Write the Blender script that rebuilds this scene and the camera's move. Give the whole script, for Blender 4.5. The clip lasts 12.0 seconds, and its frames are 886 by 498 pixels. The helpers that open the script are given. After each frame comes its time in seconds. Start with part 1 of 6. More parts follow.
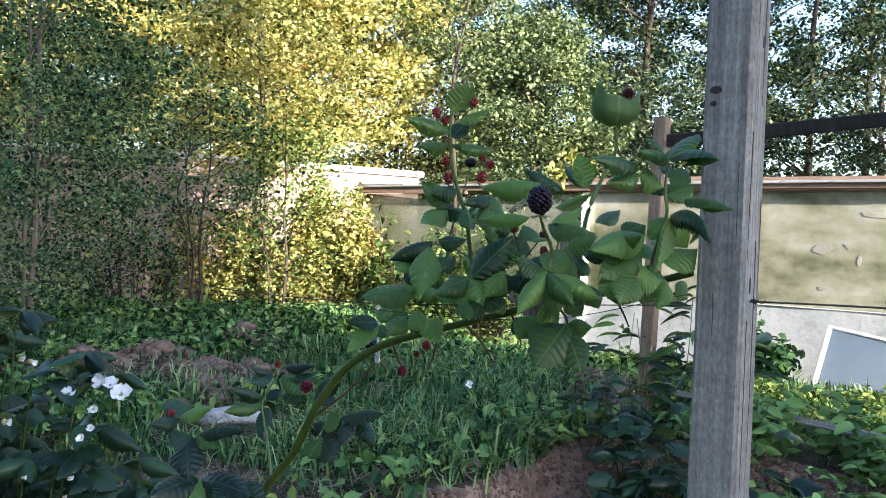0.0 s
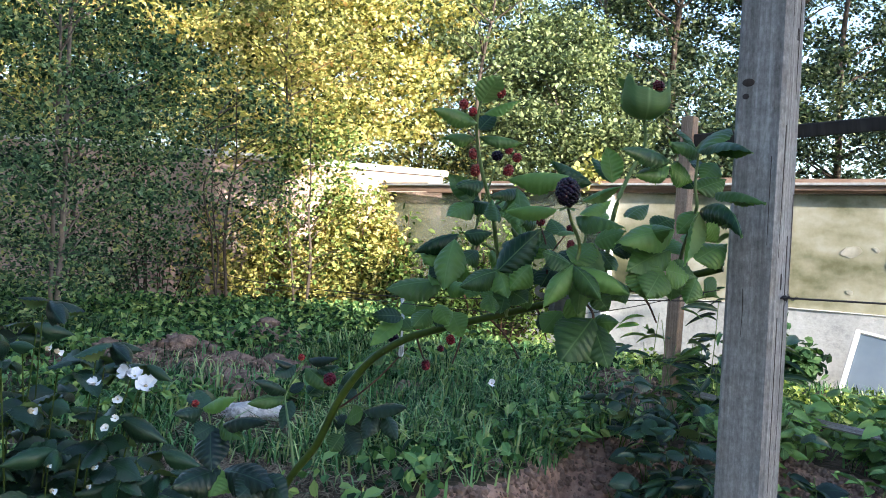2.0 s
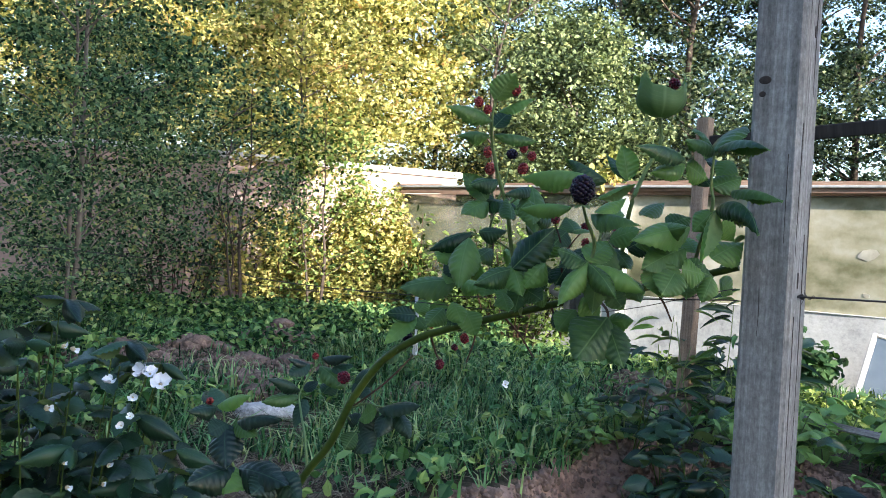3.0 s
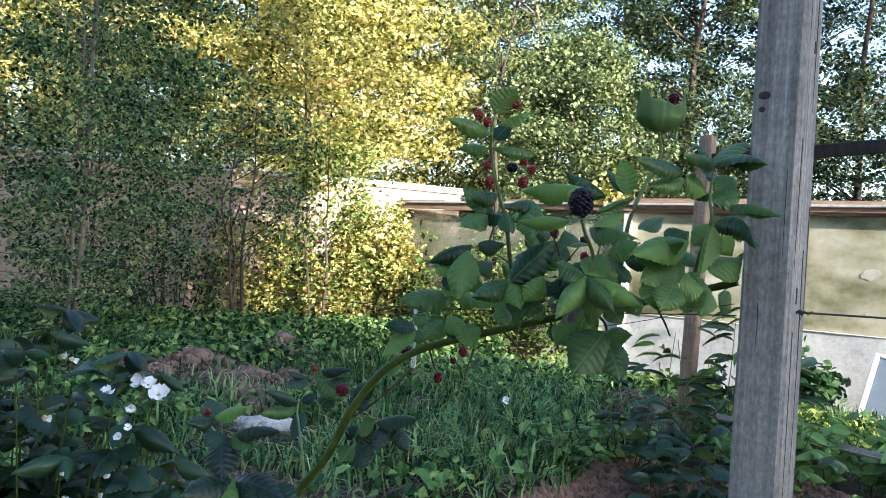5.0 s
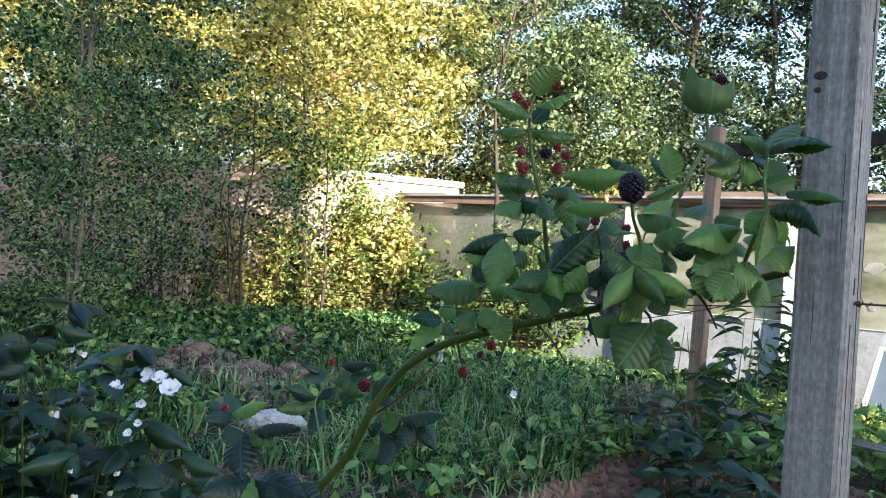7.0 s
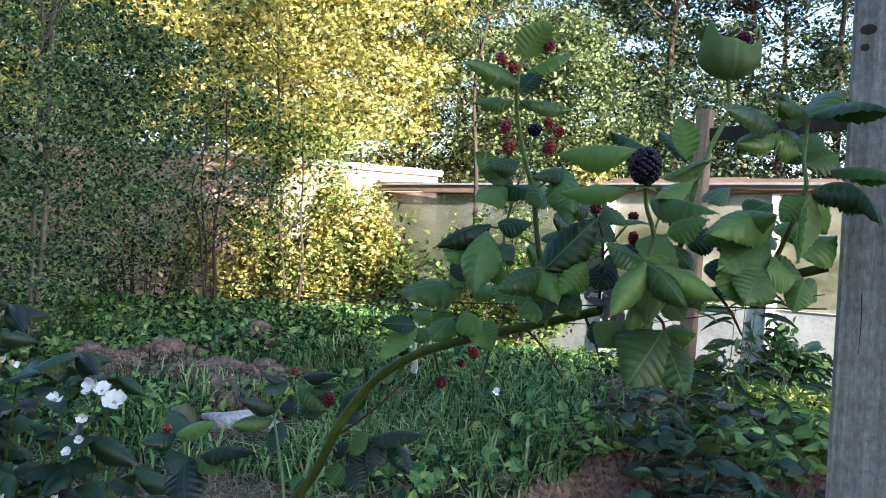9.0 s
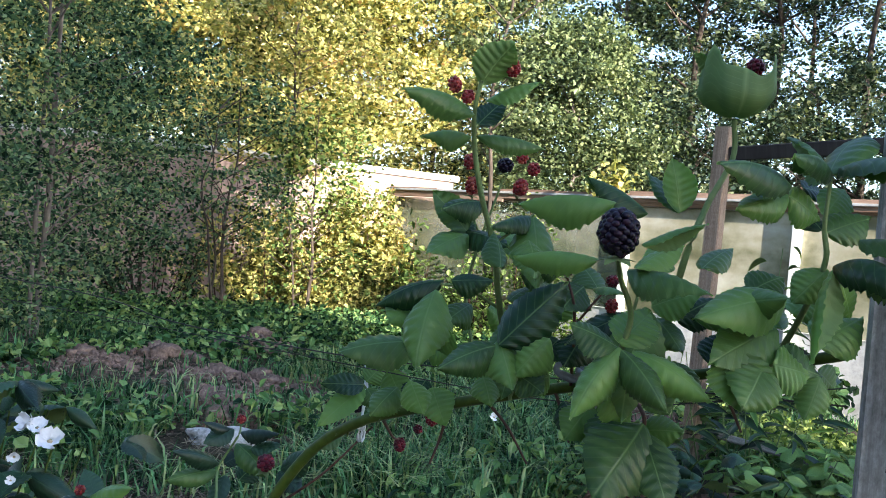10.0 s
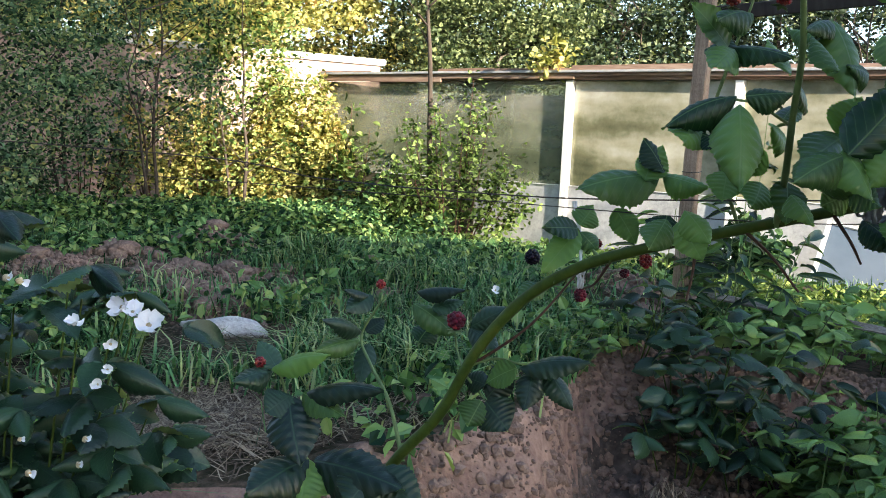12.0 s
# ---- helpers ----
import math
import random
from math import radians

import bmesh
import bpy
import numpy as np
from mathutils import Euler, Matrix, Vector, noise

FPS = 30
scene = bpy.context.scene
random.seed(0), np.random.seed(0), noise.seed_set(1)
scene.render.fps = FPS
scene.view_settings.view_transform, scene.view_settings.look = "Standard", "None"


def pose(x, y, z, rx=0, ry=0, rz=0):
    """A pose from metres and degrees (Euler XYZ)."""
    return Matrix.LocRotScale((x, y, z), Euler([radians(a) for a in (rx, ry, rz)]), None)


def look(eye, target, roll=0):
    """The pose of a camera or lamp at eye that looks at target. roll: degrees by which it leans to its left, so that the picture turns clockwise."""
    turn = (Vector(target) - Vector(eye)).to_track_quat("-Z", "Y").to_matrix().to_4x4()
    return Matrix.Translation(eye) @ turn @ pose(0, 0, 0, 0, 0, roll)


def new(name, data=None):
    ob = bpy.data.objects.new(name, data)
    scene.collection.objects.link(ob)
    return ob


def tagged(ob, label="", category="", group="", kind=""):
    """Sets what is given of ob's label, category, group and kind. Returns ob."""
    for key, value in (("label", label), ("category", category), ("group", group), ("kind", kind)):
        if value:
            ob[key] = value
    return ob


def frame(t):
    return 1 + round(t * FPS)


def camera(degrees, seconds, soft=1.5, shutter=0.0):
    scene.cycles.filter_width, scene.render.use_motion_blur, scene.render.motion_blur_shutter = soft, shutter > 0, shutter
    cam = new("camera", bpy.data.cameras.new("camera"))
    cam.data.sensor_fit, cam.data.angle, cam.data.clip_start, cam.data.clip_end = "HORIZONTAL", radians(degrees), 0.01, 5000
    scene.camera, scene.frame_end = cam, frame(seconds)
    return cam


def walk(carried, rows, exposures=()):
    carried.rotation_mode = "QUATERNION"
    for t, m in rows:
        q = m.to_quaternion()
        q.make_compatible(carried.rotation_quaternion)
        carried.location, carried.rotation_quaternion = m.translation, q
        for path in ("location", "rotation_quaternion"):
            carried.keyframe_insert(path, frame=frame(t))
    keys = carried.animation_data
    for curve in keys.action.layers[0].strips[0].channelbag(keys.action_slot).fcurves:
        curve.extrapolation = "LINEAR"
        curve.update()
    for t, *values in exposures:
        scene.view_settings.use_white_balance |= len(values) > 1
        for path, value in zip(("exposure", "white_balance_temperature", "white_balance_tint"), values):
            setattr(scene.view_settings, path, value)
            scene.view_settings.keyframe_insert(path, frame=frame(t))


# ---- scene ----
cam = camera(52.9, 12.0, soft=0.9)
ROWS = [
    (0.0, -0.0008, -0.0015, 0.7505, -0.01, -0.13, -2.56),
    (0.5, -0.0018, -0.0039, 0.7493, 0.88, -0.43, -2.56),
    (1.0, -0.0048, -0.0018, 0.7458, 1.12, -0.21, -2.64),
    (1.5, -0.0054, 0.0048, 0.7436, 1.61, -0.38, -3.10),
    (2.0, -0.0031, 0.0055, 0.7421, 1.49, -0.21, -3.24),
    (2.5, -0.0023, 0.0036, 0.7372, 1.95, -0.39, -3.60),
    (3.0, -0.0035, 0.0062, 0.7372, 2.38, -0.11, -3.42),
    (5.0, 0.0013, 0.0068, 0.7332, 2.56, 0.92, -3.99),
    (5.5, -0.0015, 0.0096, 0.7298, 2.88, 0.90, -3.76),
    (6.0, -0.0165, 0.0171, 0.7240, 2.37, 2.24, -4.85),
    (6.5, -0.0293, 0.0398, 0.7219, 2.80, 1.10, -4.46),
    (7.0, -0.0421, 0.0506, 0.7254, 2.25, 0.55, -4.00),
    (7.5, -0.0546, 0.0605, 0.7217, 0.12, 0.21, -3.74),
    (7.7, -0.0568, 0.0666, 0.7219, 0.29, -0.07, -3.26),
    (9.5, -0.0158, 0.2769, 0.7481, 1.62, -0.03, -4.03),
    (10.0, 0.0111, 0.3440, 0.7804, 2.15, 0.03, -5.27),
    (10.5, -0.0414, 0.3944, 0.7755, -1.04, -1.06, -3.89),
    (11.0, -0.1404, 0.4044, 0.7706, -5.16, -1.00, -2.76),
    (11.5, -0.2143, 0.4022, 0.7486, -5.60, -3.12, -2.80),
    (12.0, -0.2575, 0.4101, 0.7134, -3.70, -6.68, -2.63),
]
walk(cam, [(t, pose(x, y, z, 90 + pitch, roll, yaw)) for t, x, y, z, yaw, pitch, roll in ROWS],
     ((0.0, 2.02, 5850, 12), (10.5, 2.02, 5850, 12), (12.0, 2.04, 6250, 11)))

# ---- world, sun, exposure ----
SUN_AZ = math.atan2(-0.78, 0.625)          # horizontal bearing of the sun, from +x
SUN_EL = radians(17.0)
SUN_DIR = Vector((math.cos(SUN_AZ) * math.cos(SUN_EL), math.sin(SUN_AZ) * math.cos(SUN_EL), math.sin(SUN_EL)))
world = bpy.data.worlds.new("sky")
scene.world = world
world.use_nodes = True
wn = world.node_tree.nodes
sky = wn.new("ShaderNodeTexSky")
sky.sky_type = 'NISHITA'
sky.sun_disc = False
sky.sun_elevation = SUN_EL
sky.sun_rotation = math.pi / 2 - SUN_AZ
sky.air_density, sky.dust_density, sky.ozone_density = 1.0, 1.0, 1.1
wn["Background"].inputs["Strength"].default_value = 0.14
world.node_tree.links.new(sky.outputs[0], wn["Background"].inputs["Color"])
sun_data = bpy.data.lights.new("sun", "SUN")
sun_data.energy, sun_data.angle, sun_data.color = 5.0, radians(0.6), (1.0, 0.87, 0.67)
sun = new("sun", sun_data)
sun.matrix_world = look(SUN_DIR * 60, (0, 0, 0))


# ---- materials ----
def mat(name):
    m = bpy.data.materials.new(name)
    m.use_nodes = True
    nt = m.node_tree
    return m, nt, nt.nodes["Principled BSDF"], nt.links


def nd(nt, kind, **inputs):
    n = nt.nodes.new(kind)
    for k, v in inputs.items():
        n.inputs[k.replace("_", " ")].default_value = v
    return n


def ramp(nt, stops):
    r = nt.nodes.new("ShaderNodeValToRGB")
    e = r.color_ramp.elements
    while len(e) < len(stops):
        e.new(0.5)
    for el, (p, c) in zip(e, stops):
        el.position, el.color = p, (*c, 1)
    return r


def noisy(nt, scale, detail=4.0, rough=0.55, coords="Object", stretch=None):
    tc = nt.nodes.new("ShaderNodeTexCoord")
    n = nd(nt, "ShaderNodeTexNoise", Scale=scale, Detail=detail, Roughness=rough)
    if stretch:
        mp = nt.nodes.new("ShaderNodeMapping")
        mp.inputs["Scale"].default_value = stretch
        nt.links.new(tc.outputs[coords], mp.inputs[0])
        nt.links.new(mp.outputs[0], n.inputs["Vector"])
    else:
        nt.links.new(tc.outputs[coords], n.inputs["Vector"])
    return n


def bumped(nt, p, height, strength=0.3, distance=0.01):
    b = nd(nt, "ShaderNodeBump", Strength=strength, Distance=distance)
    nt.links.new(height, b.inputs["Height"])
    nt.links.new(b.outputs[0], p.inputs["Normal"])


def mottled(name, stops, scale, rough=0.8, fine=60.0, bump=0.3, dist=0.01, stretch=None, metal=0.0, weight=0.5):
    """A surface whose colour runs along a ramp by coarse and fine noise, with relief."""
    m, nt, p, ln = mat(name)
    a, b = noisy(nt, scale, 5, 0.6, stretch=stretch), noisy(nt, fine, 6, 0.65, stretch=stretch)
    mx = nd(nt, "ShaderNodeMix", Factor=weight)
    ln.new(a.outputs["Fac"], mx.inputs["A"])
    ln.new(b.outputs["Fac"], mx.inputs["B"])
    r = ramp(nt, stops)
    ln.new(mx.outputs["Result"], r.inputs[0])
    ln.new(r.outputs[0], p.inputs["Base Color"])
    p.inputs["Roughness"].default_value, p.inputs["Metallic"].default_value = rough, metal
    p.inputs["Specular IOR Level"].default_value = 0.15
    bumped(nt, p, mx.outputs["Result"], bump, dist)
    return m


def foliage(name, stops, rough=0.5, through_light=0.4, spec=0.3, yellow=(1.25, 1.3, 0.5), patch=1.3, clump=0.4):
    """Leaf surface: colour varies from leaf to leaf, part of the light passes through."""
    m, nt, p, ln = mat(name)
    g = nt.nodes.new("ShaderNodeNewGeometry")
    r = ramp(nt, stops)
    n = noisy(nt, patch, 3)
    mx = nd(nt, "ShaderNodeMix", Factor=clump)
    ln.new(g.outputs["Random Per Island"], mx.inputs["A"])
    ln.new(n.outputs["Fac"], mx.inputs["B"])
    wide = nd(nt, "ShaderNodeMapRange")
    for k, v in (("From Min", 0.24), ("From Max", 0.76), ("To Min", 0.05), ("To Max", 0.97)):
        wide.inputs[k].default_value = v
    ln.new(mx.outputs["Result"], wide.inputs["Value"])
    ln.new(wide.outputs["Result"], r.inputs[0])
    ln.new(r.outputs[0], p.inputs["Base Color"])
    p.inputs["Roughness"].default_value = rough
    p.inputs["Specular IOR Level"].default_value = spec
    t = nt.nodes.new("ShaderNodeBsdfTranslucent")
    v = nt.nodes.new("ShaderNodeMix")
    v.data_type, v.blend_type = 'RGBA', 'MULTIPLY'
    v.inputs[0].default_value = 1.0
    v.inputs[7].default_value = (*yellow, 1)
    ln.new(r.outputs[0], v.inputs[6])
    ln.new(v.outputs[2], t.inputs["Color"])
    s = nd(nt, "ShaderNodeMixShader", Fac=through_light)
    ln.new(p.outputs[0], s.inputs[1])
    ln.new(t.outputs[0], s.inputs[2])
    ln.new(s.outputs[0], nt.nodes["Material Output"].inputs[0])
    return m


M_SOIL = mottled("soil", [(0.3, (0.06, 0.038, 0.03)), (0.48, (0.22, 0.142, 0.112)), (0.7, (0.42, 0.285, 0.225))], 2.6, 0.95, 28, 1.0, 0.03)
M_TURF = mottled("turf", [(0.3, (0.01, 0.012, 0.007)), (0.47, (0.03, 0.03, 0.016)), (0.56, (0.1, 0.07, 0.05)), (0.72, (0.24, 0.165, 0.125))], 1.6, 0.95, 26, 1.0, 0.03, weight=0.5)
M_LOAM = mottled("dark_loam", [(0.3, (0.022, 0.017, 0.015)), (0.5, (0.075, 0.058, 0.05)), (0.7, (0.19, 0.15, 0.13))], 4, 0.95, 40, 1.0, 0.03)
M_CLOD = mottled("clod_soil", [(0.3, (0.07, 0.047, 0.037)), (0.5, (0.17, 0.118, 0.094)), (0.7, (0.3, 0.215, 0.175))], 9, 0.95, 70, 0.9, 0.01)
M_ROCK = mottled("pale_rock", [(0.32, (0.14, 0.13, 0.125)), (0.46, (0.4, 0.39, 0.375)), (0.66, (0.66, 0.65, 0.63))], 14, 0.85, 70, 1.0, 0.02)
def timber_grain(name, stops, rough=0.85):
    """Sawn timber: long grain lines, broad weathering, fine fibre."""
    m, nt, p, ln = mat(name)
    a, b, c = noisy(nt, 60, 6, 0.75, stretch=(1, 1, 0.05)), noisy(nt, 190, 4, 0.6, stretch=(1, 1, 0.02)), noisy(nt, 5, 5, 0.6, stretch=(1, 1, 0.35))
    m1, m2 = nd(nt, "ShaderNodeMix", Factor=0.45), nd(nt, "ShaderNodeMix", Factor=0.35)
    ln.new(a.outputs["Fac"], m1.inputs["A"])
    ln.new(b.outputs["Fac"], m1.inputs["B"])
    ln.new(m1.outputs["Result"], m2.inputs["A"])
    ln.new(c.outputs["Fac"], m2.inputs["B"])
    e, g = noisy(nt, 240, 4, 0.7, stretch=(1, 1, 0.5)), noisy(nt, 60, 3, 0.6, stretch=(0.25, 0.25, 1.0))
    m3, m4 = nd(nt, "ShaderNodeMix", Factor=0.24), nd(nt, "ShaderNodeMix", Factor=0.08)
    ln.new(m2.outputs["Result"], m3.inputs["A"])
    ln.new(e.outputs["Fac"], m3.inputs["B"])
    ln.new(m3.outputs["Result"], m4.inputs["A"])
    ln.new(g.outputs["Fac"], m4.inputs["B"])
    r = ramp(nt, stops)
    ln.new(m4.outputs["Result"], r.inputs[0])
    ln.new(r.outputs[0], p.inputs["Base Color"])
    p.inputs["Roughness"].default_value = rough
    p.inputs["Specular IOR Level"].default_value = 0.1
    bumped(nt, p, m4.outputs["Result"], 1.0, 0.004)
    return m


M_POST = timber_grain("weathered_timber", [(0.39, (0.07, 0.066, 0.065)), (0.455, (0.18, 0.172, 0.167)), (0.51, (0.27, 0.26, 0.255)), (0.575, (0.43, 0.42, 0.415))])
M_KNOT = timber_grain("timber_knot", [(0.35, (0.03, 0.025, 0.024)), (0.65, (0.085, 0.07, 0.065))])
M_STAKE = timber_grain("brown_timber", [(0.38, (0.1, 0.07, 0.052)), (0.5, (0.27, 0.2, 0.15)), (0.62, (0.44, 0.35, 0.27))])
M_BOARD = mottled("roof_board", [(0.25, (0.1, 0.062, 0.042)), (0.5, (0.27, 0.18, 0.135)), (0.75, (0.46, 0.36, 0.28))], 9, 0.8, 60, 0.5, 0.003, stretch=(0.12, 1, 1))
M_RAIL = mottled("dark_rail_timber", [(0.25, (0.018, 0.016, 0.016)), (0.5, (0.04, 0.036, 0.035)), (0.75, (0.08, 0.072, 0.07))], 9, 0.85, 60, 0.5, 0.003, stretch=(0.12, 1, 1))
M_SHEET = mottled("white_film", [(0.3, (0.24, 0.245, 0.25)), (0.48, (0.4, 0.405, 0.41)), (0.7, (0.54, 0.545, 0.55))], 2.2, 0.45, 30, 0.4, 0.015)
M_WHITE = mottled("white_paint", [(0.25, (0.6, 0.58, 0.54)), (0.5, (0.78, 0.77, 0.74)), (0.8, (0.83, 0.82, 0.8))], 6, 0.55, 60, 0.2, 0.003)
M_STUCCO = mottled("pale_stucco", [(0.25, (0.26, 0.18, 0.15)), (0.5, (0.42, 0.31, 0.265)), (0.75, (0.52, 0.4, 0.345))], 1.4, 0.95, 40, 0.5, 0.01)
M_ROOFING = mottled("grey_roofing", [(0.3, (0.5, 0.48, 0.46)), (0.7, (0.75, 0.73, 0.7))], 3, 0.8, 30, 0.4, 0.01)
M_BARK = mottled("grey_bark", [(0.3, (0.06, 0.05, 0.042)), (0.5, (0.17, 0.145, 0.125)), (0.75, (0.33, 0.29, 0.255))], 7, 0.9, 50, 0.8, 0.01, stretch=(1, 1, 0.4))
M_BARK_D = mottled("dark_bark", [(0.3, (0.025, 0.02, 0.017)), (0.5, (0.07, 0.055, 0.045)), (0.75, (0.16, 0.13, 0.11))], 7, 0.9, 50, 0.8, 0.01, stretch=(1, 1, 0.3))
M_HOUSE = mottled("house_render", [(0.3, (0.4, 0.36, 0.3)), (0.7, (0.5, 0.46, 0.4))], 1.2, 0.9, 30, 0.3, 0.01)
M_TILE = mottled("house_roofing", [(0.3, (0.1, 0.06, 0.05)), (0.7, (0.2, 0.12, 0.1))], 2, 0.85, 30, 0.4, 0.01)

# The cool cast of shade is put into these leaf colours.
F_SHADE = foliage("shade_tinted_tree_leaf", [(0.1, (0.006, 0.018, 0.011)), (0.4, (0.05, 0.105, 0.06)), (0.66, (0.14, 0.235, 0.135)), (0.85, (0.25, 0.33, 0.17)), (0.99, (0.4, 0.4, 0.17))], 0.5, 0.3, 0.12, patch=2.4, clump=0.5)
# Yellowing leaves, with low-sun brightness put into the colours as well.
F_SUN = foliage("sun_tinted_yellowing_leaf", [(0.1, (0.03, 0.04, 0.012)), (0.35, (0.21, 0.23, 0.065)), (0.58, (0.53, 0.52, 0.18)), (0.85, (0.72, 0.61, 0.26)), (1.0, (0.62, 0.36, 0.17))], 0.5, 0.34, 0.15, yellow=(1.12, 1.12, 0.58), patch=2.2, clump=0.55)
# The paler ramp stops stand for leaves that catch the sun.
F_MID = foliage("alder_leaf", [(0.1, (0.01, 0.02, 0.009)), (0.4, (0.06, 0.09, 0.04)), (0.68, (0.19, 0.24, 0.11)), (0.97, (0.36, 0.4, 0.19))], 0.45, 0.3, 0.25, yellow=(1.1, 1.15, 0.65), patch=2.0, clump=0.6)
# Dark stops put tree shade into the colour, pale ones the few lit leaves.
F_DARK = foliage("shaded_birch_leaf", [(0.1, (0.007, 0.016, 0.01)), (0.48, (0.026, 0.05, 0.03)), (0.72, (0.1, 0.135, 0.08)), (0.97, (0.3, 0.33, 0.18))], 0.45, 0.28, 0.25, patch=1.6, clump=0.6)
F_GRASS = foliage("grass_blade", [(0.1, (0.01, 0.036, 0.014)), (0.42, (0.055, 0.14, 0.055)), (0.72, (0.135, 0.29, 0.125)), (0.98, (0.33, 0.38, 0.18))], 0.35, 0.2, 0.12, patch=5.0)
F_STRAW = foliage("dry_straw", [(0.1, (0.07, 0.05, 0.036)), (0.6, (0.19, 0.145, 0.105)), (0.95, (0.36, 0.3, 0.21))], 0.8, 0.15, 0.2, (1, 1, 1))
F_WEED = foliage("weed_leaf", [(0.1, (0.008, 0.03, 0.012)), (0.42, (0.06, 0.14, 0.05)), (0.7, (0.15, 0.275, 0.1)), (0.97, (0.28, 0.37, 0.13))], 0.42, 0.25, 0.15, patch=3.5)
F_LIME = foliage("lime_weed_leaf", [(0.15, (0.03, 0.065, 0.016)), (0.5, (0.16, 0.23, 0.06)), (0.85, (0.36, 0.42, 0.13))], 0.5, 0.35, 0.15, yellow=(1.2, 1.25, 0.55), patch=5.0)
F_SHRUB = foliage("yellow_green_shrub_leaf", [(0.2, (0.03, 0.055, 0.016)), (0.5, (0.13, 0.21, 0.06)), (0.8, (0.33, 0.43, 0.15))], 0.55, 0.35, 0.06, patch=5.0)
F_BUSH = foliage("raspberry_leaf", [(0.15, (0.01, 0.035, 0.015)), (0.5, (0.028, 0.07, 0.028)), (0.85, (0.06, 0.115, 0.045))], 0.5, 0.25, 0.2)


def film_material(name, clear, stops):
    """Dirty greenhouse film: mottled, glossy, lets part of the view through."""
    m, nt, p, ln = mat(name)
    a, b = noisy(nt, 1.0, 4, 0.55, stretch=(1, 1, 2.4)), noisy(nt, 11, 6, 0.7)
    mx = nd(nt, "ShaderNodeMix", Factor=0.14)
    ln.new(a.outputs["Fac"], mx.inputs["A"])
    ln.new(b.outputs["Fac"], mx.inputs["B"])
    r = ramp(nt, stops)
    ln.new(mx.outputs["Result"], r.inputs[0])
    ln.new(r.outputs[0], p.inputs["Base Color"])
    p.inputs["Roughness"].default_value = 0.22
    p.inputs["Specular IOR Level"].default_value = 0.6
    tr = nt.nodes.new("ShaderNodeBsdfTransparent")
    s = nd(nt, "ShaderNodeMixShader", Fac=clear)
    cr = ramp(nt, [(0.4, (0.35 * clear,) * 3), (0.62, (min(1.0, 1.5 * clear),) * 3)])
    ln.new(a.outputs["Fac"], cr.inputs[0])
    ln.new(cr.outputs[0], s.inputs[0])
    ln.new(p.outputs[0], s.inputs[1])
    ln.new(tr.outputs[0], s.inputs[2])
    ln.new(s.outputs[0], nt.nodes["Material Output"].inputs[0])
    bumped(nt, p, a.outputs["Fac"], 0.25, 0.03)
    return m


M_FILM = film_material("dirty_film", 0.45, [(0.34, (0.06, 0.075, 0.045)), (0.48, (0.17, 0.19, 0.125)), (0.58, (0.38, 0.39, 0.3)), (0.68, (0.6, 0.6, 0.53))])
M_MURK = mottled("murky_panel", [(0.3, (0.05, 0.045, 0.028)), (0.5, (0.1, 0.09, 0.06)), (0.7, (0.16, 0.145, 0.1))], 3, 0.6, 30, 0.3, 0.006)
M_PATCH = mottled("film_scrap", [(0.3, (0.5, 0.48, 0.4)), (0.7, (0.68, 0.66, 0.58))], 9, 0.6, 60, 0.3, 0.004)
M_HAZE = film_material("bluish_film", 0.1, [(0.3, (0.1, 0.135, 0.18)), (0.7, (0.2, 0.24, 0.3))])
M_CREAM = film_material("cream_film", 0.14, [(0.36, (0.06, 0.066, 0.036)), (0.46, (0.17, 0.168, 0.1)), (0.55, (0.36, 0.345, 0.25)), (0.66, (0.58, 0.56, 0.48))])

m_wire, nt_, p_, _ = mat("galvanised_wire")
p_.inputs["Base Color"].default_value = (0.06, 0.055, 0.055, 1)
p_.inputs["Metallic"].default_value, p_.inputs["Roughness"].default_value = 0.4, 0.7
M_WIRE = m_wire


# ---- building blocks ----
def part(name, bm, material, parent=None, label="", smooth=False):
    me = bpy.data.meshes.new(name)
    bm.to_mesh(me)
    bm.free()
    return dress(name, me, material, parent, label, smooth)


def dress(name, me, material, parent=None, label="", smooth=False):
    for m_ in (material if isinstance(material, (list, tuple)) else [material]):
        me.materials.append(m_)
    if smooth:
        me.polygons.foreach_set("use_smooth", [True] * len(me.polygons))
    ob = new(name, me)
    if parent is not None:
        ob.parent = parent
    if label:
        ob["label"] = label
    return ob


def soup(name, verts, faces, material, parent=None, label="", smooth=False):
    me = bpy.data.meshes.new(name)
    me.from_pydata(verts.tolist() if hasattr(verts, "tolist") else verts, [], faces.tolist() if hasattr(faces, "tolist") else faces)
    return dress(name, me, material, parent, label, smooth)


def thing(name, m, label, category, group="", kind=""):
    ob = new(name)
    ob.empty_display_size = 0.1
    ob.matrix_world = m
    return tagged(ob, label, category, group, kind)


def box(bm, lo, hi, bevel=0.0, m=None):
    vs = [bm.verts.new((x, y, z)) for x in (lo[0], hi[0]) for y in (lo[1], hi[1]) for z in (lo[2], hi[2])]
    fs = [bm.faces.new([vs[i] for i in q]) for q in ((0, 1, 3, 2), (4, 6, 7, 5), (0, 4, 5, 1), (2, 3, 7, 6), (0, 2, 6, 4), (1, 5, 7, 3))]
    if bevel:
        es = list({e for f in fs for e in f.edges})
        r = bmesh.ops.bevel(bm, geom=es, offset=bevel, segments=2, affect='EDGES')
        vs = list({v for f in r["faces"] for v in f.verts} | {v for v in vs if v.is_valid})
    if m is not None:
        bmesh.ops.transform(bm, matrix=m, verts=[v for v in vs if v.is_valid])
    return bm


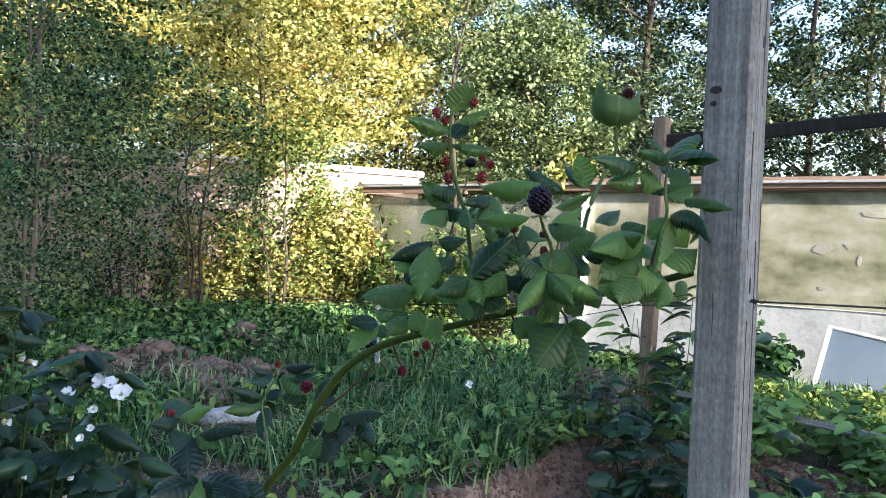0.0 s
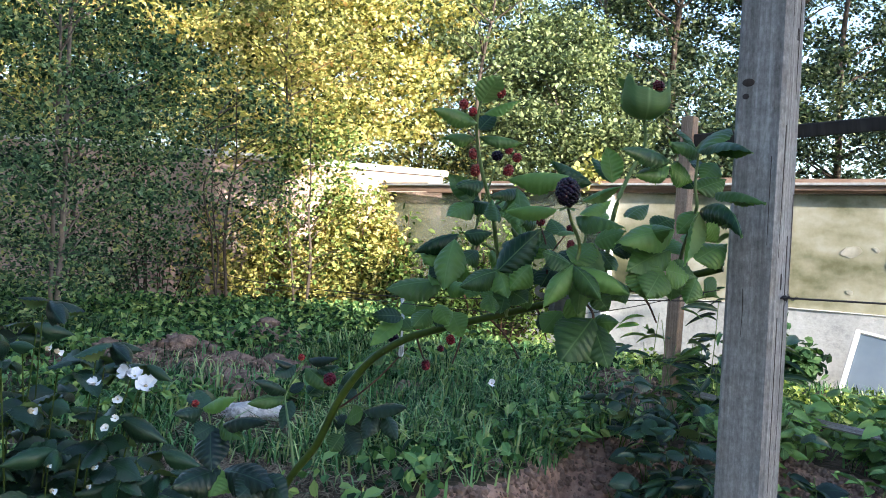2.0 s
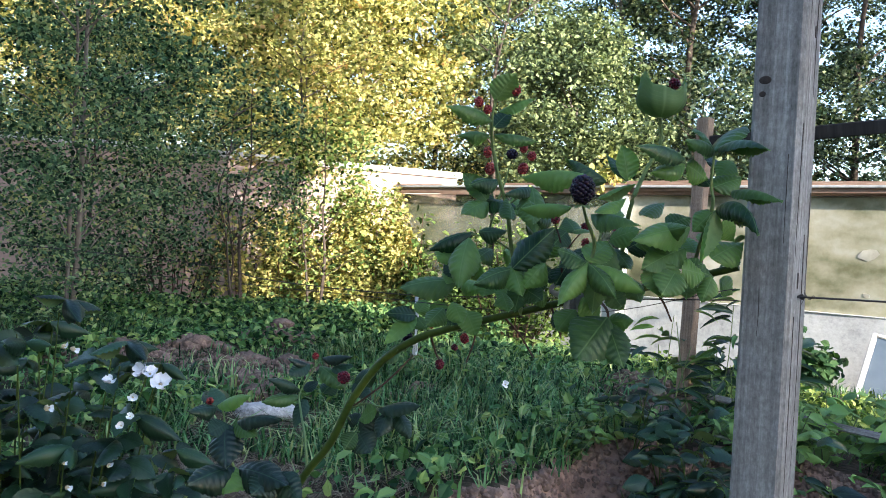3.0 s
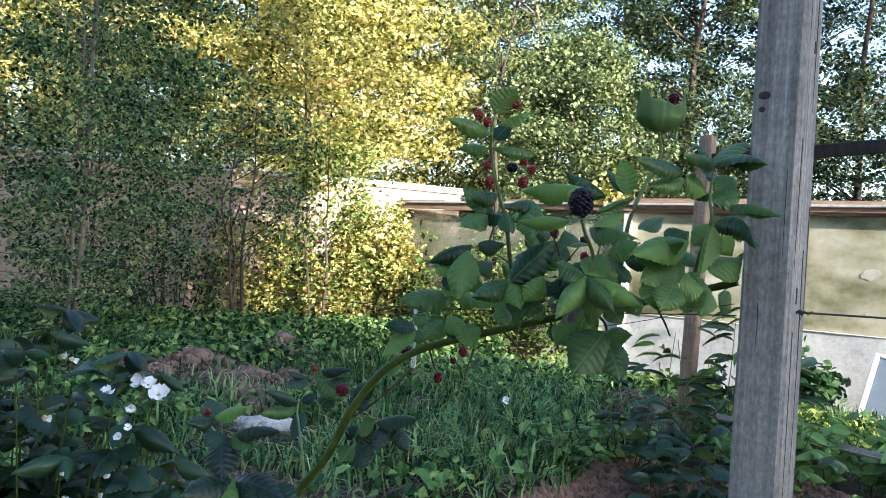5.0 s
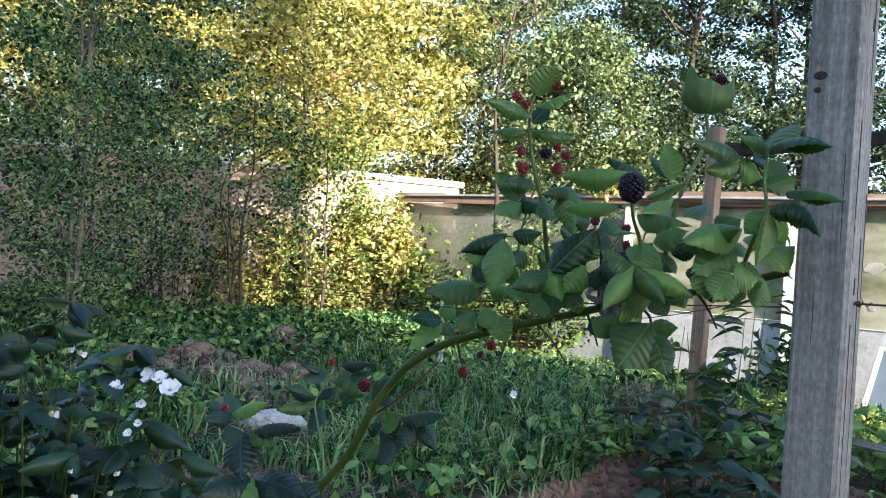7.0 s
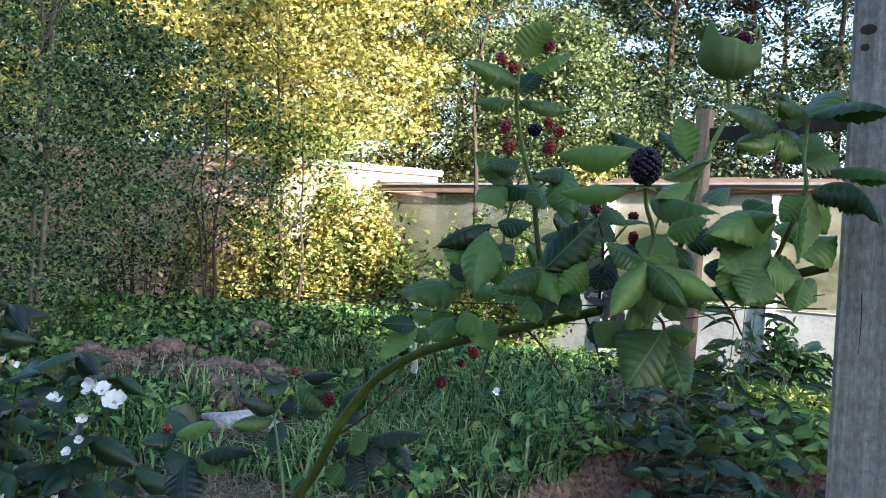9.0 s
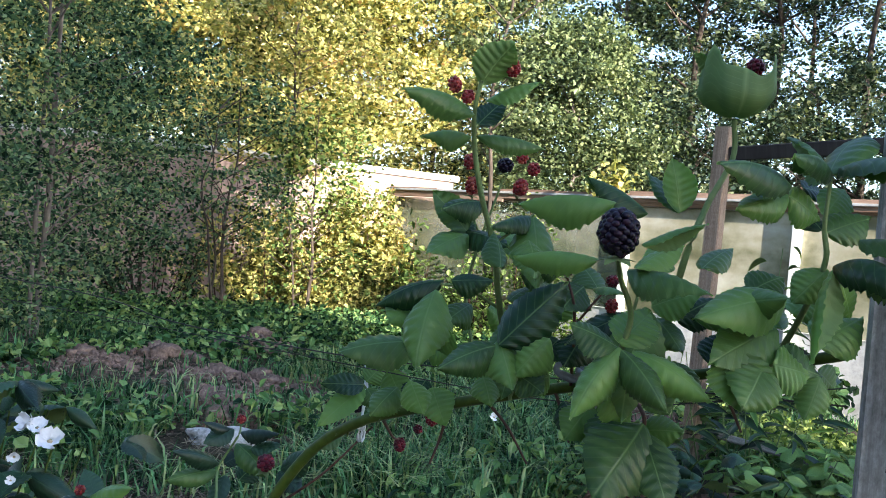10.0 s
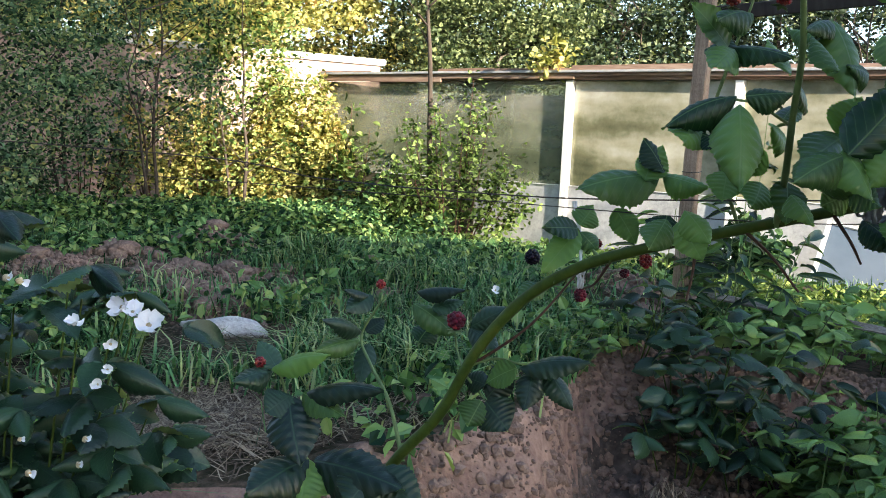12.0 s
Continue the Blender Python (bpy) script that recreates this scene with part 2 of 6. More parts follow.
def boxed(lo, hi, bevel=0.0, m=None):
    return box(bmesh.new(), lo, hi, bevel, m)


def smooth_line(pts, n):
    """Catmull-Rom through pts, n steps a span."""
    p = [Vector(q) for q in pts]
    p = [p[0] * 2 - p[1]] + p + [p[-1] * 2 - p[-2]]
    out = []
    for i in range(1, len(p) - 2):
        a, b, c, d = p[i - 1], p[i], p[i + 1], p[i + 2]
        for k in range(n):
            t = k / n
            out.append(0.5 * ((2 * b) + (c - a) * t + (2 * a - 5 * b + 4 * c - d) * t * t + (3 * b - a - 3 * c + d) * t ** 3))
    out.append(p[-2])
    return out


def tube(bm, pts, r0, r1, sides=7, wobble=0.0, rng=random):
    """A tapered round rod along pts."""
    rings, up = [], Vector((0.31, 0.22, 0.93)).normalized()
    for i, q in enumerate(pts):
        d = (pts[min(i + 1, len(pts) - 1)] - pts[max(i - 1, 0)]).normalized()
        a = d.cross(up)
        if a.length < 0.1:
            a = d.cross(Vector((1, 0, 0)))
        a.normalize()
        b = d.cross(a)
        k = i / max(1, len(pts) - 1)
        r = (r0 + (r1 - r0) * k) * (1 + wobble * (rng.random() - 0.5))
        rings.append([bm.verts.new(q + (a * math.cos(t) + b * math.sin(t)) * r) for t in (2 * math.pi * j / sides for j in range(sides))])
    for A, B in zip(rings, rings[1:]):
        for j in range(sides):
            bm.faces.new((A[j], A[(j + 1) % sides], B[(j + 1) % sides], B[j]))
    bm.faces.new(rings[0])
    bm.faces.new(rings[-1][::-1])
    return bm


def leaf_cloud(centres, spread, count, size, rng, squash=0.8, droop=0.3, simple=False):
    """Many folded leaves scattered round centres. Returns verts and faces; simple leaves have two faces of three corners."""
    c = centres[rng.integers(0, len(centres), count)]
    p = c + rng.normal(0, 1, (count, 3)) * spread * np.array([1, 1, squash])
    d = rng.normal(0, 1, (count, 3))
    d[:, 2] = d[:, 2] * 0.6 - droop
    d /= np.linalg.norm(d, axis=1, keepdims=True)
    s = np.cross(d, rng.normal(0, 1, (count, 3)) * 0.7 + np.array([0, 0, 1.0]))
    s /= np.linalg.norm(s, axis=1, keepdims=True) + 1e-9
    n = np.cross(s, d)
    L = size * (0.65 + 0.7 * rng.random((count, 1)))
    W = L * (0.3 + 0.12 * rng.random((count, 1)))
    f = 0.25 * W
    if simple:
        v = np.stack([p, p + d * L * 0.5 + s * W * 1.15 + n * f, p + d * L, p + d * L * 0.5 - s * W * 1.15 + n * f], 1).reshape(-1, 3)
        b = np.arange(count)[:, None] * 4
        return v, np.concatenate([b + np.array([0, 1, 2]), b + np.array([0, 2, 3])])
    v = np.stack([p, p + d * L * 0.35 + s * W + n * f, p + d * L * 0.72 + s * W * 0.75 + n * f, p + d * L - n * 0.1 * L,
                  p + d * L * 0.72 - s * W * 0.75 + n * f, p + d * L * 0.35 - s * W + n * f], 1).reshape(-1, 3)
    b = np.arange(count)[:, None] * 6
    fc = np.concatenate([b + np.array([0, 1, 2, 3]), b + np.array([0, 3, 4, 5])])
    return v, fc


# ---- terrain ----
U = Vector((math.cos(radians(-38.5)), math.sin(radians(-38.5)), 0))   # along the greenhouse
V = Vector((-U.y, U.x, 0))                                            # away from the walker
GH = Vector((-0.79, 9.0, 0))                                          # the greenhouse's near left corner


def smoothstep(a, b, x):
    t = min(1.0, max(0.0, (x - a) / (b - a)))
    return t * t * (3 - 2 * t)


MOUNDS = ((-1.12, 5.25, 0.12, 0.28), (-1.5, 4.8, 0.08, 0.2), (-0.53, 4.7, 0.09, 0.27), (-0.82, 4.3, 0.05, 0.23), (0.72, 3.98, 0.14, 0.30), (1.3, 3.9, 0.05, 0.3),
          (-0.95, 3.75, 0.05, 0.26), (-1.16, 4.38, 0.05, 0.2), (-0.13, 4.1, 0.05, 0.27), (-0.82, 3.6, 0.04, 0.2), (-1.72, 4.47, 0.06, 0.22))


def bank(x):
    """Where the raised bed breaks off to the dug ground in front."""
    return 2.02 + 0.43 * smoothstep(-0.42, 0.05, x) + 0.72 * smoothstep(0.05, 0.47, x) - 0.5 * smoothstep(1.0, 2.0, x) - 0.4 * smoothstep(-0.9, -2.0, x)


def height(x, y):
    z = -0.19 * smoothstep(6.2, 8.2, 0.622 * x + 0.783 * y + 0.9) - 0.05
    if -6 < x < 4 and 1 < y < 8:
        z += 0.12 * smoothstep(1.6, 2.2, y) * (1 - smoothstep(5.2, 7.4, y)) * (1 - 0.7 * smoothstep(0.8, 2.0, x)) * (1 - smoothstep(-4.0, -6.0, x))
    z += 0.05 * noise.noise((x * 0.55, y * 0.55, 3.1)) + 0.022 * noise.noise((x * 2.3, y * 2.3, 7.7))
    near = max(abs(x), abs(y - 4))
    if near < 7:
        z += 0.018 * noise.noise((x * 7, y * 7, 1.3))
        for mx_, my_, mh, mr in MOUNDS:
            d2 = ((x - mx_) ** 2 + (y - my_) ** 2) / (mr * mr)
            if d2 < 6:
                z += mh * math.exp(-d2 * 1.3) * (1 + 0.35 * noise.noise((x * 6, y * 6, 9)))
    k = 1 - smoothstep(-0.34, 0.05, y - bank(x) - 0.09 * noise.noise((x * 3.1, y * 0.8, 5)))
    if k > 0:
        near = smoothstep(1.2, 1.7, y)
        z += k * (-0.36 + near * (0.05 * noise.noise((x * 3, y * 3, 2)) + 0.06 * noise.noise((x * 8, y * 8, 2)) + 0.028 * noise.noise((x * 19, y * 19, 2)) + 0.012 * noise.noise((x * 37, y * 37, 2))))
    return z


def axis(lo, hi, step, far):
    a = list(np.arange(lo, hi, step))
    s, e = step, a[-1]
    while e < far:
        s *= 1.35
        e += s
        a.append(e)
    s, e = step, a[0]
    while e > -far:
        s *= 1.35
        e -= s
        a.insert(0, e)
    return a


xs, ys = axis(-3.2, 3.2, 0.027, 900), axis(1.6, 8.6, 0.027, 900)
gv = [(x, y, height(x, y)) for y in ys for x in xs]
nx = len(xs)
gf = [(j * nx + i, j * nx + i + 1, (j + 1) * nx + i + 1, (j + 1) * nx + i) for j in range(len(ys) - 1) for i in range(nx - 1)]
ground = tagged(soup("ground", gv, gf, M_TURF, smooth=True), "uneven garden ground of brown soil and turf", "ground", kind="structure")
ground.data.materials.append(M_SOIL)
ground.data.materials.append(M_LOAM)
for p_ in ground.data.polygons:
    c_ = p_.center
    bare = c_.y < bank(c_.x) + 0.06 + 0.1 * noise.noise((c_.x * 4, c_.y * 4, 0)) and abs(c_.x + 0.2 * c_.y) < 2.6 + 0.3 * noise.noise((c_.x * 2, c_.y * 2, 6)) and c_.y > 1.0 + 0.4 * noise.noise((c_.x * 2, c_.y * 2, 8))
    for mx_, my_, mh, mr in MOUNDS:
        if (c_.x - mx_) ** 2 + (c_.y - my_) ** 2 < (mr * (0.62 + 0.8 * noise.noise((c_.x * 5, c_.y * 5, 4)))) ** 2:
            bare = True
    loam = c_.y < 4 and c_.x + 0.5 * (bank(c_.x) - c_.y) > 0.42 + 0.3 * noise.noise((c_.x * 4, c_.y * 4, 31)) and c_.y < bank(c_.x) - 0.16
    p_.material_index = 2 if bare and loam else 1 if bare else 0


# ---- unseen house, added behind the walker to shade the near garden ----
def build_shade_house():
    s, p = Vector((0.625, -0.78, 0)), Vector((-0.78, -0.625, 0))
    m = Matrix.Translation(Vector((1.95, 3.6, -0.1)) + s * 22.0) @ Matrix((( p.x, s.x, 0, 0), (p.y, s.y, 0, 0), (0, 0, 1, 0), (0, 0, 0, 1)))
    h = thing("house", m, "unseen tall rendered house with a brown roof, added to shade the garden", "house")
    part("wall", boxed((0, 0, -0.5), (12, 7, 12.2)), M_HOUSE, h)
    bm = bmesh.new()
    v = [bm.verts.new(q) for q in ((-0.4, -0.4, 12.1), (12.4, -0.4, 12.1), (12.4, 7.4, 12.1), (-0.4, 7.4, 12.1), (-0.4, 3.5, 14.4), (12.4, 3.5, 14.4))]
    for q in ((0, 1, 5, 4), (2, 3, 4, 5), (0, 4, 3), (1, 2, 5), (0, 3, 2, 1)):
        bm.faces.new([v[i] for i in q])
    part("roof", bm, M_TILE, h)
    for i in range(4):
        for z in (1.2, 4.6, 8.2):
            win = part("window", boxed((1.3 + i * 2.8, -0.06, z), (2.5 + i * 2.8, -0.003, z + 1.4), 0.01), M_WHITE, h)
            part("pane", boxed((1.38 + i * 2.8, -0.075, z + 0.08), (2.42 + i * 2.8, -0.064, z + 1.32)), M_RAIL, win)


build_shade_house()


# ---- pale wall of the outbuilding behind the trees ----
def build_far_wall():
    a, b = Vector((-12.5, 6.1, 0)), Vector((-0.35, 11.4, 0))
    d = (b - a).normalized()
    m = Matrix.Translation(a) @ Matrix(((d.x, -d.y, 0, 0), (d.y, d.x, 0, 0), (0, 0, 1, 0), (0, 0, 0, 1)))
    L = (b - a).length
    w = thing("outbuilding", m, "long low outbuilding with pale pinkish stucco and a light roof", "outbuilding")
    part("wall", boxed((0, 0, -0.6), (L, 3.2, 1.62)), M_STUCCO, w)
    part("plinth", boxed((-0.02, -0.05, -0.6), (L + 0.02, -0.003, 0.12), 0.01), M_STUCCO, w)
    part("roof", boxed((-0.2, -0.05, 1.625), (L + 0.06, 3.4, 1.70), 0.012), M_ROOFING, w, "pale sunlit roofing edge")
    for i in range(4):
        part("roof_seam", boxed((1.4 + i * 3.0, -0.06, 1.703), (1.46 + i * 3.0, 3.4, 1.73), 0.006), M_ROOFING, w)


build_far_wall()


# ---- greenhouse ----
def build_greenhouse():
    m = Matrix.Translation(GH) @ Matrix(((U.x, V.x, 0, 0), (U.y, V.y, 0, 0), (0, 0, 1, 0), (0, 0, 0, 1)))
    g = thing("greenhouse", m, "low homemade greenhouse of timber, dirty film and white sheeting", "greenhouse")
    base, z0, z1 = -0.35, 0.44, 1.26
    bays = (0.0, 2.56, 3.88, 5.22, 6.60)
    for i, s in enumerate(bays):
        w = 0.045 if i == 0 else 0.06
        part("post", boxed((s - w, -0.055, base), (s, 0.05, z1 - 0.003), 0.005), M_STAKE if i == 0 else M_WHITE, g, "brown corner post" if i == 0 else "white painted post")
    for (s0, s1) in zip(bays, bays[1:]):
        part("film_pane", boxed((s0 + 0.003, -0.004, z0 + 0.002), (s1 - 0.065, 0.002, z1 - 0.003)), M_FILM if s0 == 0 else M_CREAM, g)
        bm = bmesh.new()
        n = 14
        rows = []
        for k in range(n + 1):
            x = s0 + 0.003 + (s1 - 0.07 - s0) * k / n
            rows.append([bm.verts.new((x, -0.02 + 0.012 * noise.noise((x * 2.2, z * 3, 8)), z)) for z in (base, -0.1, 0.05, 0.2, 0.34, z0 - 0.006)])
        for A, B in zip(rows, rows[1:]):
            for q in range(5):
                bm.faces.new((A[q], B[q], B[q + 1], A[q + 1]))
        part("lower_sheet", bm, M_SHEET, g, "white plastic sheeting", smooth=True)
    part("skirt_panel", boxed((0.01, -0.047, base), (1.7, -0.034, z0 - 0.01), 0.003), M_MURK, g, "murky olive panel along the foot")
    part("batten", boxed((-0.04, -0.03, z0 - 0.005), (6.6, -0.006, z0 + 0.0), 0), M_WHITE, g)
    part("inner_post", boxed((1.38, 0.9, base), (1.45, 0.96, 1.25), 0.004), M_WHITE, g)
    rng = random.Random(4)
    for s, z, w, h, tw in ((4.42, 0.86, 0.14, 0.07, -20), (4.58, 0.88, 0.05, 0.025, 40), (4.66, 0.78, 0.03, 0.09, 5), (4.42, 0.58, 0.05, 0.03, 10), (4.9, 0.92, 0.12, 0.03, 15), (4.75, 1.1, 0.2, 0.04, 5)):
        bm = bmesh.new()
        pts = [bm.verts.new((math.cos(a) * w * rng.uniform(0.4, 0.65), 0, math.sin(a) * h * rng.uniform(0.4, 0.65))) for a in (k * 0.6283 for k in range(10))]
        bm.faces.new(pts)
        bmesh.ops.solidify(bm, geom=bm.faces[:], thickness=0.001)
        bmesh.ops.transform(bm, matrix=pose(s, -0.0075, z, 0, tw, 0), verts=bm.verts[:])
        part("film_patch", bm, M_PATCH, g, "torn pale patch of film")
    x = -0.06
    for L, zo, tw in ((0.62, 0.0, 0.0), (0.78, -0.012, 0.6), (0.55, 0.0, -1.0), (0.75, 0.012, 0.4), (1.1, 0.015, -0.5), (1.4, 0.03, 0.5), (1.7, 0.03, 0.0)):
        part("top_board", boxed((x, -0.085, z1 + zo), (x + L, -0.058, z1 + 0.085 + zo), 0.004, pose(0, 0, 0, 0, tw * 0.4, 0)), M_BOARD, g)
        x += L - 0.02
    part("lower_board", boxed((-0.05, -0.056, z1), (6.8, -0.02, z1 + 0.05), 0.004), M_BOARD, g)
    part("roof_sheet", boxed((-0.08, -0.05, z1 + 0.055), (6.8, 2.6, z1 + 0.075), 0.004, pose(0, 0, 0, 2.5, 0, 0)), M_SHEET, g, "pale roof sheet")
    part("back_wall", boxed((-0.05, 2.5, base), (6.7, 2.54, z1 + 0.05)), M_CREAM, g)
    part("end_wall", boxed((-0.05, 0.055, base), (-0.03, 2.49, z1)), M_FILM, g)
    part("end_wall", boxed((6.62, 0.055, base), (6.64, 2.49, z1)), M_CREAM, g)
    return g, m


greenhouse, GHM = build_greenhouse()


# ---- timber in the rows ----
def timber(name, a, b, w, d, yaw, material, label, category, group=""):
    """A squared length of timber from a to b, with softened arrises and slight twist."""
    a, b = Vector(a), Vector(b)
    z = (b - a).normalized()
    x = Vector((math.cos(radians(yaw)), math.sin(radians(yaw)), 0))
    x = (x - z * x.dot(z)).normalized()
    y = z.cross(x)
    L = (b - a).length
    bm = bmesh.new()
    n, c = 18, 0.004
    ring = ((-w / 2 + c, -d / 2), (w / 2 - c, -d / 2), (w / 2, -d / 2 + c), (w / 2, d / 2 - c), (w / 2 - c, d / 2), (-w / 2 + c, d / 2), (-w / 2, d / 2 - c), (-w / 2, -d / 2 + c))
    prev = None
    for k in range(n + 1):
        t = k / n * L
        j = 1 + 0.012 * noise.noise((t * 3, a.x * 9, a.y * 9))
        cur = [bm.verts.new((px * j, py * j, t)) for px, py in ring]
        if prev:
            for q in range(8):
                bm.faces.new((prev[q], prev[(q + 1) % 8], cur[(q + 1) % 8], cur[q]))
        else:
            bm.faces.new(cur[::-1])
        prev = cur
    bm.faces.new(prev)
    ob = part(name, bm, material)
    ob.matrix_world = Matrix(((x.x, y.x, z.x, a.x), (x.y, y.y, z.y, a.y), (x.z, y.z, z.z, a.z), (0, 0, 0, 1)))
    return tagged(ob, label, category, group)


post = timber("fence_post", (0.298, 0.925, -0.5), (0.296, 0.925, 1.6), 0.05, 0.05, -37, M_POST, "grey weathered squared timber post beside the bramble", "post")
for (kx, kz, kw, kh) in ((-0.012, 1.424, 0.0065, 0.0042), (-0.014, 1.41, 0.0035, 0.003), (0.006, 0.86, 0.004, 0.003)):
    bm = bmesh.new()
    bmesh.ops.create_uvsphere(bm, u_segments=14, v_segments=7, radius=1.0, matrix=Matrix.Translation((kx, -0.025, kz)) @ Matrix.Diagonal((kw, 0.0006, kh, 1)))
    part("knot", bm, M_KNOT, post, "dark knot in the timber", smooth=True)
for (ky, kz, kh) in ((-0.006, 1.225, 0.008), (0.004, 1.475, 0.006)):
    part("crack", boxed((0.0246, ky - 0.0012, kz - kh), (0.0256, ky + 0.0012, kz + kh)), M_KNOT, post, "dark drying crack")
rs = random.Random(15)
for k in range(9):
    ky, kz, kh = rs.uniform(-0.021, 0.021), rs.uniform(0.75, 1.75), rs.uniform(0.03, 0.13)
    part("crack", tube(bmesh.new(), smooth_line([(0.0249, ky, kz - kh), (0.0251, ky + rs.uniform(-0.0015, 0.0015), kz), (0.0249, ky + rs.uniform(-0.002, 0.002), kz + kh)], 5), 0.0004, 0.0008, 4), M_KNOT, post, "dark drying crack")
for k in range(5):
    kx, kz, kh = rs.uniform(-0.02, 0.022), rs.uniform(0.75, 1.75), rs.uniform(0.02, 0.08)
    part("crack", tube(bmesh.new(), smooth_line([(kx, -0.0249, kz - kh), (kx + rs.uniform(-0.001, 0.001), -0.0251, kz), (kx, -0.0249, kz + kh)], 5), 0.0003, 0.0005, 4), M_KNOT, post, "dark drying crack")
part("staple", tube(bmesh.new(), smooth_line([(0.024, -0.004, 1.208), (0.029, -0.002, 1.211), (0.029, 0.002, 1.207), (0.024, 0.004, 1.209)], 4), 0.0012, 0.0012, 5), M_WIRE, post, "rusty wire staple")
stake = timber("stake", (0.815, 3.52, -0.3), (0.845, 3.52, 1.30), 0.052, 0.05, -38, M_STAKE, "brown squared timber stake at the raised bed", "stake")
for zz in (0.52, 0.532, 0.96):
    part("wire_loop", tube(bmesh.new(), [Vector((0.029 * math.copysign(min(1, abs(math.cos(a)) * 1.3), math.cos(a)), 0.028 * math.copysign(min(1, abs(math.sin(a)) * 1.3), math.sin(a)), zz + 0.004 * math.sin(a))) for a in (k * 0.3927 for k in range(17))], 0.0016, 0.0016, 5), M_WIRE, stake, "grey wire wound round the stake")
rail = timber("rail", (0.83, 3.535, 1.205), (4.2, 0.85, 1.44), 0.05, 0.025, -38, M_RAIL, "dark weathered timber rail fixed to the stake", "rail")


# ---- trees ----
def tree(name, x, y, h, crown, leaf, count, size, bark, material, label, seed, stems=1, r=0.05, spread=0.22, lean=(0, 0), squash=0.8, clusters=90, low=0.25, limbs=26, simple=False):
    """Trunk with limbs, and a crown of leaves in clumps. crown: half-widths x, y and its low and high end."""
    rng, rr = np.random.default_rng(seed), random.Random(seed)
    z0 = height(x, y) - 0.05
    t = thing("tree" if name is None else name, Matrix.Translation((x, y, z0)), label, "tree", "garden trees")
    cw, cd, lo, hi = crown
    bm = bmesh.new()
    tops = []
    for k in range(stems):
        a = rr.random() * 6.28
        off = 0.09 * k
        pts = [(off * math.cos(a), off * math.sin(a), 0)]
        for q in range(1, 7):
            f = q / 6
            pts.append((lean[0] * f * h + off * math.cos(a) * (1 + 3 * f) + rr.uniform(-1, 1) * 0.035 * h * f, lean[1] * f * h + off * math.sin(a) * (1 + 3 * f) + rr.uniform(-1, 1) * 0.035 * h * f, f * h * (1 if k == 0 else 0.8)))
        line = smooth_line(pts, 5)
        tops.append(line)
        tube(bm, line, r * (1 if k == 0 else 0.7), r * 0.12, 8, 0.15, rr)
    cen = []
    for k in range(clusters):
        f = rr.random() ** 0.8
        z = lo + (hi - lo) * f
        e = math.sqrt(max(0.05, 1 - (2 * f - 1) ** 2 * 0.85)) * (0.45 + 0.6 * rr.random())
        a = rr.random() * 6.283
        cen.append((lean[0] * z + cw * e * math.cos(a), lean[1] * z + cd * e * math.sin(a), z + rr.uniform(-0.2, 0.2)))
    cen = np.array(cen)
    for k in range(min(limbs, clusters)):
        c = Vector(cen[k])
        line = tops[k % stems]
        zs = c.z - 0.45 * math.hypot(c.x, c.y) - 0.1
        s = min(line, key=lambda q: abs(q.z - zs))
        mid = (s + c) / 2 + Vector((rr.uniform(-1, 1), rr.uniform(-1, 1), rr.uniform(0, 1))) * 0.08 * (c - s).length
        tube(bm, smooth_line([s, mid, c], 4), r * 0.33, r * 0.06, 5, 0.1, rr)
    part("trunk", bm, bark, t, smooth=True)
    v, f = leaf_cloud(cen, spread, count, size, rng, squash, 0.3, simple)
    soup("crown", v, f, material, t)
    return t


SHADE_L = "young tree with small green leaves, tinted bluish for shade"
SUN_L = "deciduous tree with yellowing leaves, sunlight put into their colour"
MID_L = "slender alder with green leaves in evening sun"
DARK_L = "tall thin birch with open foliage coloured dark for shade"
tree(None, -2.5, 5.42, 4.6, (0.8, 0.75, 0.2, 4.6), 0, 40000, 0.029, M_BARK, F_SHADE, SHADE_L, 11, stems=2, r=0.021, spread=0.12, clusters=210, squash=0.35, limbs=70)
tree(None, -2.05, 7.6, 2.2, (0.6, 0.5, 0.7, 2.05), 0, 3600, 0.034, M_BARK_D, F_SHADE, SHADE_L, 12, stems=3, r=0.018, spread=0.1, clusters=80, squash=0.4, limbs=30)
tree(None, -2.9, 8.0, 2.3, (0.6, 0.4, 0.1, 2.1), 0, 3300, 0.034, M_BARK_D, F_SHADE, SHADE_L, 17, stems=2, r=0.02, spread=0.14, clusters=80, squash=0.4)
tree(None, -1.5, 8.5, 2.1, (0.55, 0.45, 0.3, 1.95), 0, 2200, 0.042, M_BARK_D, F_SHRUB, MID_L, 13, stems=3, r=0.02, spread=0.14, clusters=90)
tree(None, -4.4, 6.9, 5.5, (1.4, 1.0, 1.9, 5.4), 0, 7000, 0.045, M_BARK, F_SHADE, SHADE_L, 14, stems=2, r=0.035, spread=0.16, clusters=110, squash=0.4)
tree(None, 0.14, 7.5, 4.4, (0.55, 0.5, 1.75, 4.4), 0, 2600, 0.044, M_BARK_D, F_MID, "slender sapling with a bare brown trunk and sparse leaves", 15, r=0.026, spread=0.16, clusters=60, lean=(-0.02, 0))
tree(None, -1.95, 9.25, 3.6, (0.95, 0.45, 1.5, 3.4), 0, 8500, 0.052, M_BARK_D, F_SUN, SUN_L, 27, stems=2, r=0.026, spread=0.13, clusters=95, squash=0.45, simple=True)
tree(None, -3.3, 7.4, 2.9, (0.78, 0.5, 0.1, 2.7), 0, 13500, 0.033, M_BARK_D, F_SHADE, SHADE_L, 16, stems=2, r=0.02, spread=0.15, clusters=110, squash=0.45)
